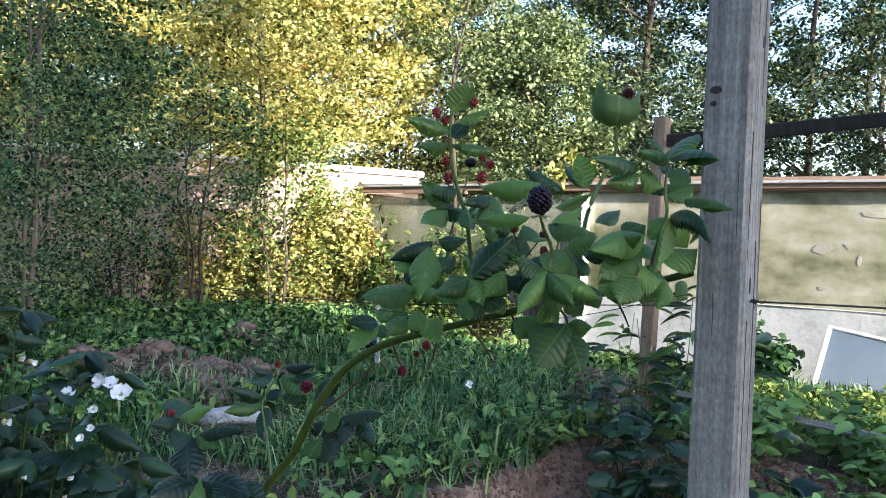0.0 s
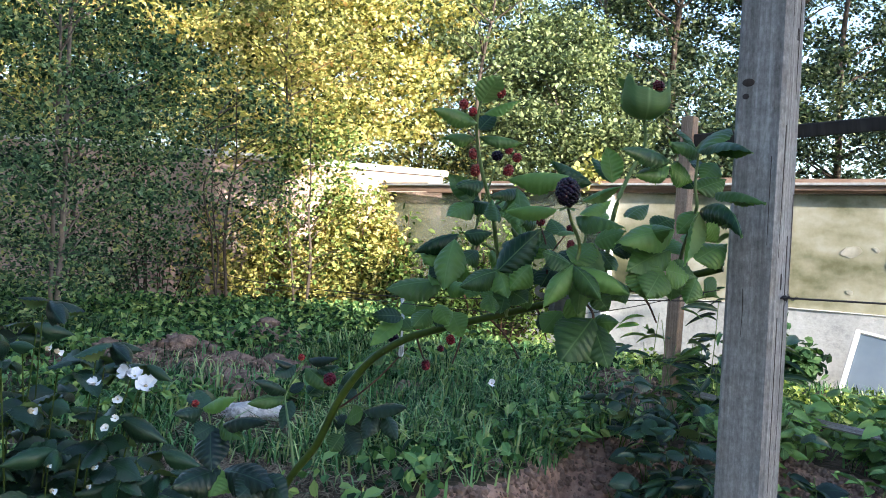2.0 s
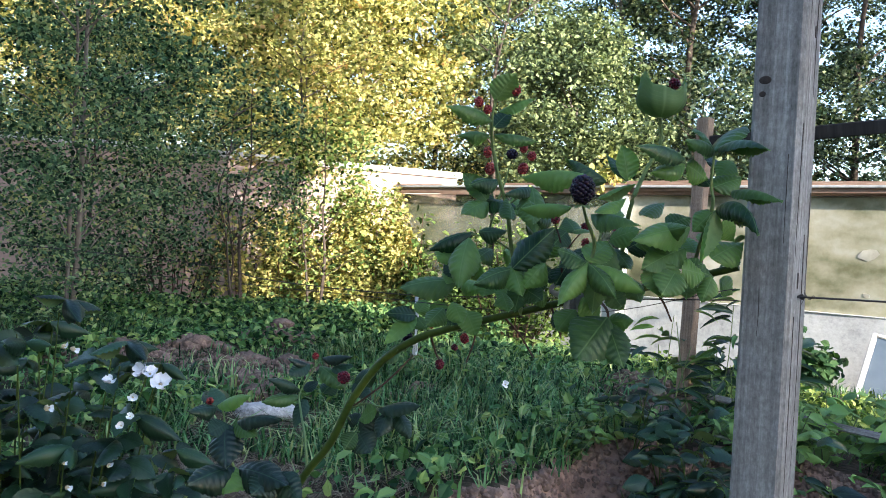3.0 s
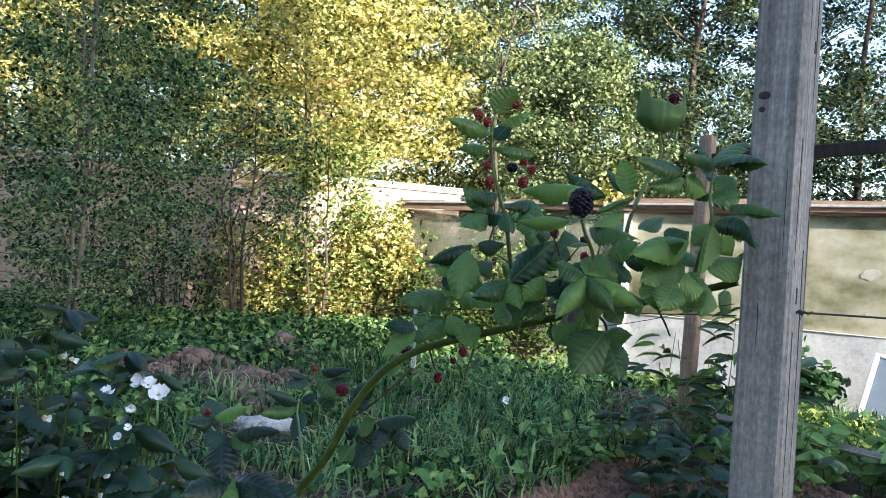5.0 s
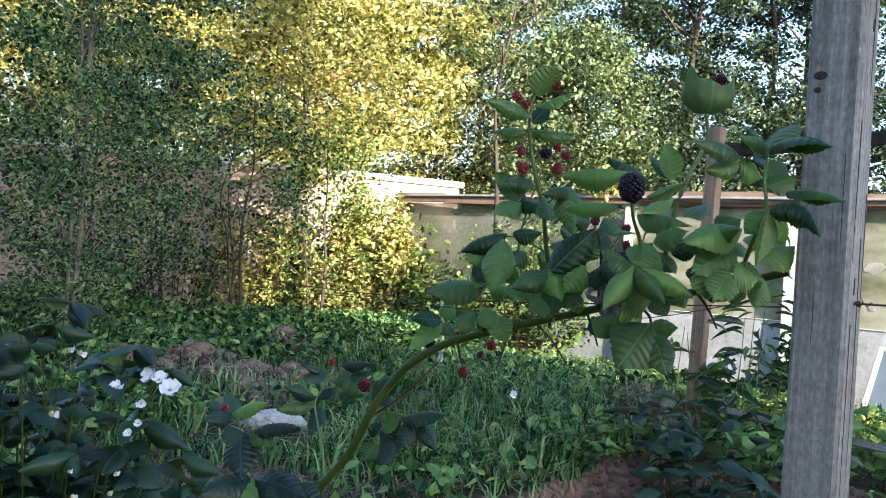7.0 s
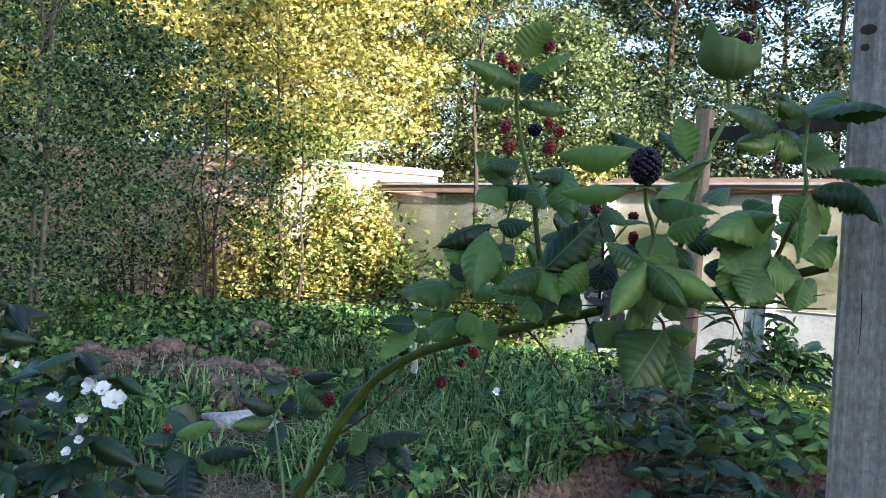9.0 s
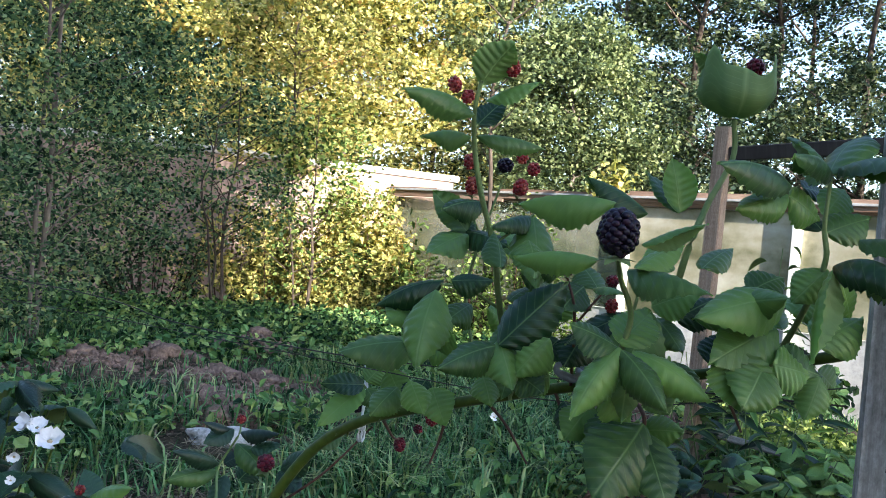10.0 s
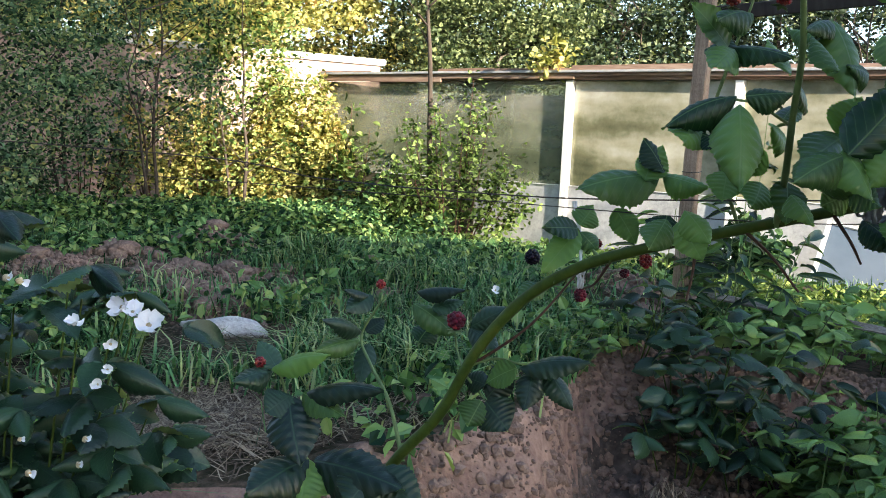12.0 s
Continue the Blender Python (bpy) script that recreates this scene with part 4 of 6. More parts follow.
leaf(bramble, (-0.030, 1.140, 0.696), (-0.103, 1.120, 0.682), 0.047, 50, -18, 15)
leaf(bramble, (-0.026, 1.140, 0.697), (0.006, 1.120, 0.688), 0.036, 40, -20, 10)
leaf(bramble, (-0.028, 1.130, 0.699), (-0.045, 1.140, 0.726), 0.028, 30, -10, 10)
leaf(bramble, (0.032, 0.953, 0.719), (0.077, 0.965, 0.766), 0.04, 22, -12, 12)
leaf(bramble, (0.030, 0.956, 0.718), (-0.008, 0.940, 0.700), 0.036, 35, -20, 15)
leaf(bramble, (0.032, 0.960, 0.722), (0.044, 0.940, 0.690), 0.032, 20, -20, 15)
leaf(bramble, (0.072, 1.040, 0.732), (0.025, 1.000, 0.711), 0.039, 30, -20, 15)
leaf(bramble, (0.070, 1.040, 0.733), (0.084, 1.040, 0.762), 0.033, 10, 0, 10)
leaf(bramble, (-0.016, 1.120, 0.660), (-0.001, 1.100, 0.631), 0.030, 5, 10, 10)
leaf(bramble, (-0.023, 1.130, 0.664), (-0.034, 1.110, 0.640), 0.030, 10, 10, 10)
leaf(bramble, (0.048, 1.070, 0.698), (0.041, 1.050, 0.666), 0.027, 10, 10, 10)
leaf(bramble, (0.076, 1.030, 0.691), (0.056, 1.030, 0.682), 0.025, 15, 10, 5)
leaf(bramble, (0.041, 1.070, 0.744), (0.066, 1.100, 0.759), 0.020, 55, -10, 10)
leaf(bramble, (0.050, 1.070, 0.768), (0.082, 1.120, 0.752), 0.023, 30, 0, 10)
leaf(bramble, (-0.059, 1.160, 0.666), (-0.042, 1.150, 0.637), 0.025, 10, 0, 10)
# leaf spray by the white tie
leaf(bramble, (-0.084, 1.190, 0.645), (-0.121, 1.160, 0.647), 0.022, 30, 10, 10)
leaf(bramble, (-0.084, 1.190, 0.643), (-0.120, 1.160, 0.607), 0.025, 20, 10, 10)
leaf(bramble, (-0.082, 1.190, 0.648), (-0.068, 1.200, 0.665), 0.027, 15, 0, 10)
leaf(bramble, (-0.081, 1.190, 0.642), (-0.067, 1.180, 0.627), 0.025, 25, 0, 10)
leaf(bramble, (-0.105, 1.220, 0.589), (-0.133, 1.200, 0.578), 0.022, 40, 0, 10)
# shoot with the large ripe berry
leaf(bramble, (0.103, 0.890, 0.731), (0.075, 0.872, 0.687), 0.036, 25, -30, 20)
leaf(bramble, (0.104, 0.889, 0.730), (0.129, 0.864, 0.698), 0.036, 15, -35, 20)
leaf(bramble, (0.112, 0.895, 0.729), (0.158, 0.880, 0.704), 0.036, 35, -30, 25)
leaf(bramble, (0.102, 0.892, 0.731), (0.072, 0.890, 0.742), 0.03, 50, -15, 12)
leaf(bramble, (0.104, 0.900, 0.733), (0.128, 0.930, 0.752), 0.03, 30, 0, 10)
leaf(bramble, (0.100, 0.935, 0.822), (0.034, 0.955, 0.815), 0.042, 62, -48, 20)
leaf(bramble, (0.130, 0.980, 0.819), (0.084, 0.985, 0.842), 0.042, 70, -45, 18)
leaf(bramble, (0.082, 0.865, 0.783), (0.034, 0.885, 0.779), 0.031, 60, -50, 20)
leaf(bramble, (0.107, 0.871, 0.794), (0.143, 0.862, 0.809), 0.019, 120, -25, 10)
leaf(bramble, (0.104, 0.893, 0.778), (0.147, 0.855, 0.768), 0.036, 60, -35, 20)
leaf(bramble, (0.106, 0.880, 0.780), (0.139, 0.900, 0.797), 0.022, 60, -20, 10)
leaf(bramble, (0.153, 0.985, 0.822), (0.145, 0.990, 0.861), 0.027, 15, 20, 10)
leaf(bramble, (0.154, 0.990, 0.822), (0.131, 1.010, 0.852), 0.023, 50, 10, 10)
leaf(bramble, (0.132, 0.950, 0.755), (0.161, 0.930, 0.768), 0.027, 40, -10, 10)
# pale shoot with a cupped top leaf
cupped_leaf(bramble, (0.180, 0.966, 0.889), 0.028, 0.034)
leaf(bramble, (0.165, 0.966, 0.921), (0.150, 0.972, 0.933), 0.015, 120, 0, 0)
leaf(bramble, (0.183, 0.850, 0.834), (0.130, 0.806, 0.837), 0.032, 60, -40, 20)
leaf(bramble, (0.186, 0.860, 0.829), (0.150, 0.835, 0.817), 0.029, 30, -25, 15)
leaf(bramble, (0.190, 0.870, 0.830), (0.215, 0.890, 0.818), 0.027, 20, -10, 15)
# leafy shoot beside the post
leaf(bramble, (0.155, 0.924, 0.752), (0.193, 0.862, 0.771), 0.037, 35, -25, 15)
leaf(bramble, (0.172, 0.885, 0.736), (0.177, 0.880, 0.700), 0.038, 8, 10, 10)
leaf(bramble, (0.196, 0.891, 0.731), (0.230, 0.900, 0.724), 0.031, 30, 0, 10)
leaf(bramble, (0.221, 0.893, 0.847), (0.182, 0.846, 0.850), 0.030, 62, -45, 20)
leaf(bramble, (0.220, 0.893, 0.848), (0.271, 0.959, 0.883), 0.039, 75, -10, 15)
leaf(bramble, (0.220, 0.893, 0.848), (0.215, 0.959, 0.878), 0.032, 70, -10, 10)
leaf(bramble, (0.226, 0.893, 0.852), (0.248, 0.808, 0.840), 0.032, 68, -35, 20)
leaf(bramble, (0.222, 0.893, 0.812), (0.255, 0.912, 0.824), 0.027, 30, 0, 10)
leaf(bramble, (0.219, 0.893, 0.813), (0.209, 0.912, 0.828), 0.023, 30, 0, 10)
leaf(bramble, (0.224, 0.884, 0.792), (0.242, 0.808, 0.764), 0.040, 40, -45, 40)
leaf(bramble, (0.238, 0.884, 0.809), (0.265, 0.818, 0.796), 0.028, 68, -35, 15)
leaf(bramble, (0.224, 0.893, 0.790), (0.204, 0.893, 0.767), 0.028, 20, -10, 15)
leaf(bramble, (0.224, 0.884, 0.789), (0.202, 0.846, 0.736), 0.029, 140, -30, 15)
leaf(bramble, (0.229, 0.912, 0.742), (0.267, 0.940, 0.761), 0.036, 35, 0, 10)
leaf(bramble, (0.237, 0.902, 0.783), (0.252, 0.921, 0.760), 0.025, 20, 0, 10)
leaf(bramble, (0.202, 0.893, 0.771), (0.139, 0.865, 0.754), 0.039, 35, -25, 15)
leaf(bramble, (0.182, 0.902, 0.772), (0.208, 0.921, 0.783), 0.025, 40, 0, 10)
leaf(bramble, (0.199, 0.902, 0.751), (0.153, 0.874, 0.727), 0.035, 25, -10, 10)
leaf(bramble, (0.189, 0.884, 0.729), (0.172, 0.865, 0.703), 0.034, 8, 10, 10)
leaf(bramble, (0.194, 0.884, 0.730), (0.219, 0.893, 0.725), 0.031, 30, 0, 10)
leaf(bramble, (0.226, 0.893, 0.724), (0.215, 0.884, 0.698), 0.024, 15, -20, 15)
# hanging leaves
leaf(bramble, (0.136, 0.960, 0.674), (0.099, 0.920, 0.629), 0.057, 12, -15, 15)
leaf(bramble, (0.137, 0.960, 0.667), (0.151, 0.930, 0.624), 0.040, 8, -15, 15)
leaf(bramble, (0.136, 0.960, 0.701), (0.151, 0.950, 0.683), 0.024, 15, 0, 10)
leaf(bramble, (0.109, 0.970, 0.692), (0.129, 0.970, 0.670), 0.030, 20, 0, 10)
leaf(bramble, (0.135, 0.980, 0.665), (0.165, 0.960, 0.671), 0.028, 30, -20, 15)
leaf(bramble, (0.105, 1.000, 0.677), (0.085, 0.980, 0.653), 0.031, 20, 0, 10)
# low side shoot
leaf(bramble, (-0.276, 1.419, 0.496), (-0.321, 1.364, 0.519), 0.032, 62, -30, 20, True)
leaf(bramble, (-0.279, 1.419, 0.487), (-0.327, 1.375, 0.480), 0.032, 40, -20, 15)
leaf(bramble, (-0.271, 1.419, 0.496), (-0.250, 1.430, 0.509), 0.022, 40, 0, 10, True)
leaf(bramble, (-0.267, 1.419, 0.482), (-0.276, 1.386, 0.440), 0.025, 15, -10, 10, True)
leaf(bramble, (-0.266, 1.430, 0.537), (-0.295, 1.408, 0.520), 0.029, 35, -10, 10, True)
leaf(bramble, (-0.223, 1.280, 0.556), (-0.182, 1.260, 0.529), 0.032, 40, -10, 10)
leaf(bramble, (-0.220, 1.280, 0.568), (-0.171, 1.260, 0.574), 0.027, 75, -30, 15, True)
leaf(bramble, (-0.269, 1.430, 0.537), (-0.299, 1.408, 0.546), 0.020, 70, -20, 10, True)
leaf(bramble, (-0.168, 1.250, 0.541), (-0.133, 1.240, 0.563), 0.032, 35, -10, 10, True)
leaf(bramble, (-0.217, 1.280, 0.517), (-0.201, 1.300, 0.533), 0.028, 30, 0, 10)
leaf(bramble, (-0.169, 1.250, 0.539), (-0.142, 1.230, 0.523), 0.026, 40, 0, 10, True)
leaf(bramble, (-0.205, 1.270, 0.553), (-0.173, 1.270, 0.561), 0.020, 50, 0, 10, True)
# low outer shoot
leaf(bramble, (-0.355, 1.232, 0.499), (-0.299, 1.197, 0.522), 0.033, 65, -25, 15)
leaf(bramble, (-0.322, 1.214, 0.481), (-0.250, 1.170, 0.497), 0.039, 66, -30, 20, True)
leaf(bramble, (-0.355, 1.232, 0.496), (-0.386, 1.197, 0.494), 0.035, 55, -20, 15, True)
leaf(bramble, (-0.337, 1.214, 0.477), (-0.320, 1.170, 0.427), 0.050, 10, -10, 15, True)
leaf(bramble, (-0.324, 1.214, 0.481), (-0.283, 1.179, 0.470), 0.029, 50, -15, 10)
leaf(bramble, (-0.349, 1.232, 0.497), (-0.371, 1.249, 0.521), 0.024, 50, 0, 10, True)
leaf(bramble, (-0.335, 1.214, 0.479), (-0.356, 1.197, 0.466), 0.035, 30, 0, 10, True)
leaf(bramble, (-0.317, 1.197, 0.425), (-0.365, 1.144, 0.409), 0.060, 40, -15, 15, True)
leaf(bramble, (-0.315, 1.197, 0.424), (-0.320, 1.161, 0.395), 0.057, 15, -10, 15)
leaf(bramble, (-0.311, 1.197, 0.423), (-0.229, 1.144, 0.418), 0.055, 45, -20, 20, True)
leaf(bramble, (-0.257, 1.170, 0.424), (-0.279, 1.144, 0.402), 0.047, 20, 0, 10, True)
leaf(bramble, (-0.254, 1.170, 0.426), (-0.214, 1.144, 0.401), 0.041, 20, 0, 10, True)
# inner leaves of the tangle
leaf(bramble, (0.077, 1.020, 0.775), (0.052, 1.000, 0.778), 0.029, 35, -15, 10)
leaf(bramble, (0.092, 1.000, 0.763), (0.075, 0.980, 0.745), 0.031, 20, -10, 10)
leaf(bramble, (0.103, 1.000, 0.761), (0.090, 1.020, 0.779), 0.029, 35, 0, 10)
leaf(bramble, (0.142, 0.980, 0.746), (0.156, 0.950, 0.725), 0.032, 20, -15, 15)
leaf(bramble, (0.154, 0.970, 0.747), (0.185, 0.990, 0.763), 0.031, 30, -10, 10)
leaf(bramble, (0.166, 0.960, 0.784), (0.197, 1.000, 0.801), 0.024, 45, -15, 10)
leaf(bramble, (0.139, 0.960, 0.719), (0.135, 0.980, 0.736), 0.028, 25, 0, 10)
leaf(bramble, (0.182, 0.980, 0.717), (0.201, 1.000, 0.739), 0.030, 25, 0, 10)
leaf(bramble, (0.162, 0.990, 0.715), (0.172, 0.970, 0.690), 0.028, 15, -10, 15)
leaf(bramble, (0.223, 0.980, 0.721), (0.220, 0.970, 0.697), 0.026, 20, -10, 15)
leaf(bramble, (0.254, 0.970, 0.720), (0.272, 0.980, 0.705), 0.024, 30, 0, 10)
leaf(bramble, (0.262, 0.980, 0.742), (0.282, 1.000, 0.752), 0.025, 30, 0, 10)
leaf(bramble, (0.098, 1.020, 0.729), (0.082, 1.000, 0.702), 0.033, 20, -15, 15)
leaf(bramble, (0.080, 1.030, 0.720), (0.064, 1.020, 0.703), 0.026, 25, 0, 10)
leaf(bramble, (0.046, 1.070, 0.724), (0.024, 1.050, 0.737), 0.030, 35, -10, 10)
leaf(bramble, (0.011, 1.060, 0.739), (-0.009, 1.030, 0.724), 0.031, 25, -15, 15)
leaf(bramble, (-0.033, 1.050, 0.737), (-0.051, 1.020, 0.721), 0.031, 20, -15, 15)
leaf(bramble, (0.013, 1.100, 0.704), (0.003, 1.080, 0.680), 0.029, 20, 0, 10)
leaf(bramble, (0.037, 1.090, 0.695), (0.022, 1.070, 0.676), 0.028, 15, 0, 10)
leaf(bramble, (0.069, 1.050, 0.708), (0.060, 1.040, 0.692), 0.024, 20, 0, 10)
leaf(bramble, (0.089, 1.030, 0.673), (0.100, 1.000, 0.652), 0.029, 20, -10, 15)
leaf(bramble, (0.118, 1.000, 0.675), (0.109, 0.970, 0.649), 0.032, 15, -10, 15)
leaf(bramble, (0.205, 0.980, 0.708), (0.192, 1.000, 0.719), 0.027, 30, 0, 10)
leaf(bramble, (0.142, 0.950, 0.779), (0.131, 0.970, 0.797), 0.025, 35, -10, 10)
leaf(bramble, (0.183, 0.960, 0.757), (0.195, 0.940, 0.740), 0.031, 25, -15, 15)
leaf(bramble, (0.229, 0.960, 0.759), (0.255, 0.980, 0.773), 0.028, 35, -10, 10)
leaf(bramble, (0.228, 0.970, 0.747), (0.217, 0.990, 0.765), 0.026, 30, -10, 10)
leaf(bramble, (-0.012, 1.080, 0.786), (0.008, 1.100, 0.805), 0.026, 35, 0, 10)
leaf(bramble, (0.043, 1.070, 0.778), (0.036, 1.100, 0.806), 0.026, 40, 0, 10)
leaf(bramble, (0.061, 1.050, 0.802), (0.042, 1.080, 0.812), 0.026, 50, -20, 10)
leaf(bramble, (0.261, 0.970, 0.847), (0.241, 0.950, 0.826), 0.025, 25, 0, 10)
leaf(bramble, (0.233, 0.970, 0.846), (0.260, 1.000, 0.843), 0.022, 40, 0, 10)
# leaf spray under the cane
leaf(bramble, (-0.153, 1.220, 0.479), (-0.128, 1.220, 0.510), 0.029, 25, 0, 10, True)
leaf(bramble, (-0.154, 1.220, 0.476), (-0.134, 1.200, 0.454), 0.040, 5, 5, 10, True)
leaf(bramble, (-0.158, 1.220, 0.476), (-0.171, 1.210, 0.454), 0.033, 15, 0, 10)
leaf(bramble, (-0.127, 1.200, 0.515), (-0.068, 1.170, 0.528), 0.034, 65, -25, 15, True)
leaf(bramble, (-0.114, 1.200, 0.513), (-0.125, 1.180, 0.479), 0.030, 20, -10, 10, True)
leaf(bramble, (-0.101, 1.200, 0.513), (-0.080, 1.180, 0.481), 0.029, 25, -20, 15, True)
leaf(bramble, (-0.130, 1.200, 0.514), (-0.155, 1.220, 0.493), 0.026, 40, 0, 10)
leaf(bramble, (-0.155, 1.220, 0.492), (-0.174, 1.240, 0.495), 0.023, 30, 0, 5, True)
# broad leaves on the near side
leaf(bramble, (-0.032, 1.060, 0.673), (-0.018, 1.040, 0.650), 0.029, 20, -10, 15)
leaf(bramble, (-0.043, 1.070, 0.665), (-0.061, 1.050, 0.643), 0.029, 20, -10, 15)
leaf(bramble, (0.034, 0.990, 0.695), (0.054, 0.970, 0.708), 0.029, 45, -20, 15)
leaf(bramble, (0.024, 1.010, 0.690), (0.032, 0.990, 0.670), 0.026, 20, -10, 15)
leaf(bramble, (0.049, 0.980, 0.696), (0.067, 0.970, 0.686), 0.025, 30, 0, 10)
leaf(bramble, (-0.002, 1.000, 0.720), (-0.013, 1.020, 0.704), 0.027, 30, -10, 10)
leaf(bramble, (0.029, 0.970, 0.772), (0.023, 1.000, 0.797), 0.026, 40, -20, 10)
leaf(bramble, (0.046, 0.950, 0.792), (0.051, 0.930, 0.766), 0.027, 20, -20, 20)
leaf(bramble, (-0.044, 1.130, 0.692), (-0.028, 1.140, 0.722), 0.028, 30, -10, 10)
leaf(bramble, (-0.024, 1.010, 0.720), (-0.035, 1.030, 0.729), 0.023, 40, -10, 10)
leaf(bramble, (0.066, 0.950, 0.727), (0.043, 0.950, 0.698), 0.034, 20, -15, 15)
# leaves behind the ripe berry
leaf(bramble, (0.130, 0.960, 0.754), (0.117, 0.940, 0.676), 0.042, 18, -15, 18)
leaf(bramble, (0.124, 0.980, 0.747), (0.078, 0.970, 0.722), 0.029, 45, -20, 12)
leaf(bramble, (0.111, 1.000, 0.678), (0.127, 0.980, 0.645), 0.026, 20, -15, 14)
leaf(bramble, (0.108, 0.970, 0.716), (0.125, 0.950, 0.736), 0.025, 40, -15, 14)
leaf(bramble, (0.095, 0.970, 0.763), (0.113, 0.930, 0.761), 0.012, 70, -25, 15)
for pts, r0, r1, mt in (
        (((0.051, 1.088, 0.662), (0.042, 1.060, 0.705), (0.032, 1.035, 0.745), (0.024, 1.012, 0.785), (0.011, 0.990, 0.822), (0.003, 0.978, 0.855), (0.001, 0.960, 0.878), (0.004, 0.954, 0.898)), 0.003, 0.0014, M_SHOOT),
        (((0.122, 1.04, 0.69), (0.108, 0.920, 0.722), (0.110, 0.900, 0.750), (0.098, 0.875, 0.772), (0.090, 0.846, 0.786)), 0.0026, 0.0013, M_SHOOT),
        (((0.119, 0.950, 0.730), (0.121, 0.950, 0.754), (0.126, 0.950, 0.770), (0.132, 0.950, 0.764)), 0.0012, 0.0009, M_SHOOT),
        (((0.154, 1.02, 0.702), (0.150, 0.950, 0.782), (0.165, 0.960, 0.826), (0.183, 0.972, 0.862), (0.180, 0.966, 0.889)), 0.0026, 0.0018, M_SHOOT),
        (((0.225, 0.985, 0.716), (0.218, 0.915, 0.757), (0.222, 0.892, 0.793), (0.219, 0.890, 0.815), (0.221, 0.892, 0.846)), 0.0024, 0.0012, M_SHOOT),
        (((0.096, 1.06, 0.68), (0.088, 1.0, 0.725), (0.084, 0.985, 0.75), (0.077, 0.985, 0.77)), 0.0015, 0.0008, M_STALK),
        (((0.087, 0.99, 0.735), (0.1, 0.985, 0.755), (0.109, 0.985, 0.766)), 0.001, 0.0007, M_STALK),
        (((0.089, 0.995, 0.728), (0.102, 0.985, 0.738), (0.111, 0.985, 0.747)), 0.001, 0.0007, M_STALK),
        (((0.128, 1.04, 0.694), (0.136, 0.970, 0.681), (0.137, 0.960, 0.667)), 0.0018, 0.0012, M_STALK),
        (((-0.065, 1.160, 0.618), (-0.074, 1.190, 0.632), (-0.084, 1.190, 0.645)), 0.0015, 0.001, M_SHOOT),
        (((-0.228, 1.262, 0.40), (-0.243, 1.300, 0.448), (-0.264, 1.370, 0.470), (-0.276, 1.415, 0.492), (-0.256, 1.415, 0.532), (-0.255, 1.420, 0.543)), 0.0022, 0.0011, M_SHOOT),
        (((-0.27, 1.285, 0.30), (-0.285, 1.230, 0.385), (-0.316, 1.197, 0.422), (-0.335, 1.214, 0.463), (-0.348, 1.232, 0.494), (-0.364, 1.232, 0.498)), 0.0022, 0.0011, M_SHOOT),
        (((-0.175, 1.228, 0.50), (-0.164, 1.230, 0.487), (-0.155, 1.220, 0.478)), 0.0014, 0.001, M_SHOOT),
        (((-0.176, 1.228, 0.505), (-0.148, 1.220, 0.517), (-0.127, 1.200, 0.518), (-0.099, 1.190, 0.519)), 0.0015, 0.001, M_SHOOT),
        (((-0.176, 1.229, 0.503), (-0.181, 1.25, 0.52), (-0.183, 1.26, 0.538)), 0.0013, 0.0009, M_SHOOT),
        (((0.034, 1.040, 0.738), (0.006, 1.035, 0.752), (-0.014, 1.025, 0.754)), 0.0012, 0.001, M_SHOOT),
        (((0.022, 1.011, 0.787), (0.038, 1.02, 0.800), (0.052, 1.03, 0.813)), 0.0012, 0.001, M_SHOOT),
        (((0.030, 1.11, 0.657), (0.006, 1.12, 0.735), (0.012, 1.115, 0.785), (0.022, 1.11, 0.822), (0.029, 1.108, 0.848)), 0.0018, 0.0009, M_SHOOT),
        (((0.014, 1.114, 0.793), (0.006, 1.10, 0.81), (0.003, 1.09, 0.828)), 0.0011, 0.0008, M_SHOOT)):
    stem(bramble, "shoot", pts, r0, r1, mt, 0, 3)
for pts in (((0.0, 1.12, 0.647), (-0.005, 1.11, 0.62), (-0.012, 1.10, 0.598)), ((0.03, 1.10, 0.657), (0.05, 1.09, 0.638), (0.068, 1.075, 0.612)), ((0.085, 1.066, 0.674), (0.092, 1.05, 0.655), (0.096, 1.04, 0.64)),
            ((0.19, 1.0, 0.708), (0.2, 0.985, 0.69), (0.207, 0.975, 0.672)), ((-0.06, 1.16, 0.62), (-0.055, 1.23, 0.59), (-0.052, 1.29, 0.575)), ((-0.178, 1.232, 0.5), (-0.12, 1.21, 0.55), (-0.075, 1.22, 0.6))):
    stem(bramble, "dry_stalk", pts, 0.0015, 0.0009, M_STALK, 0, 5, "brown withered stalk")
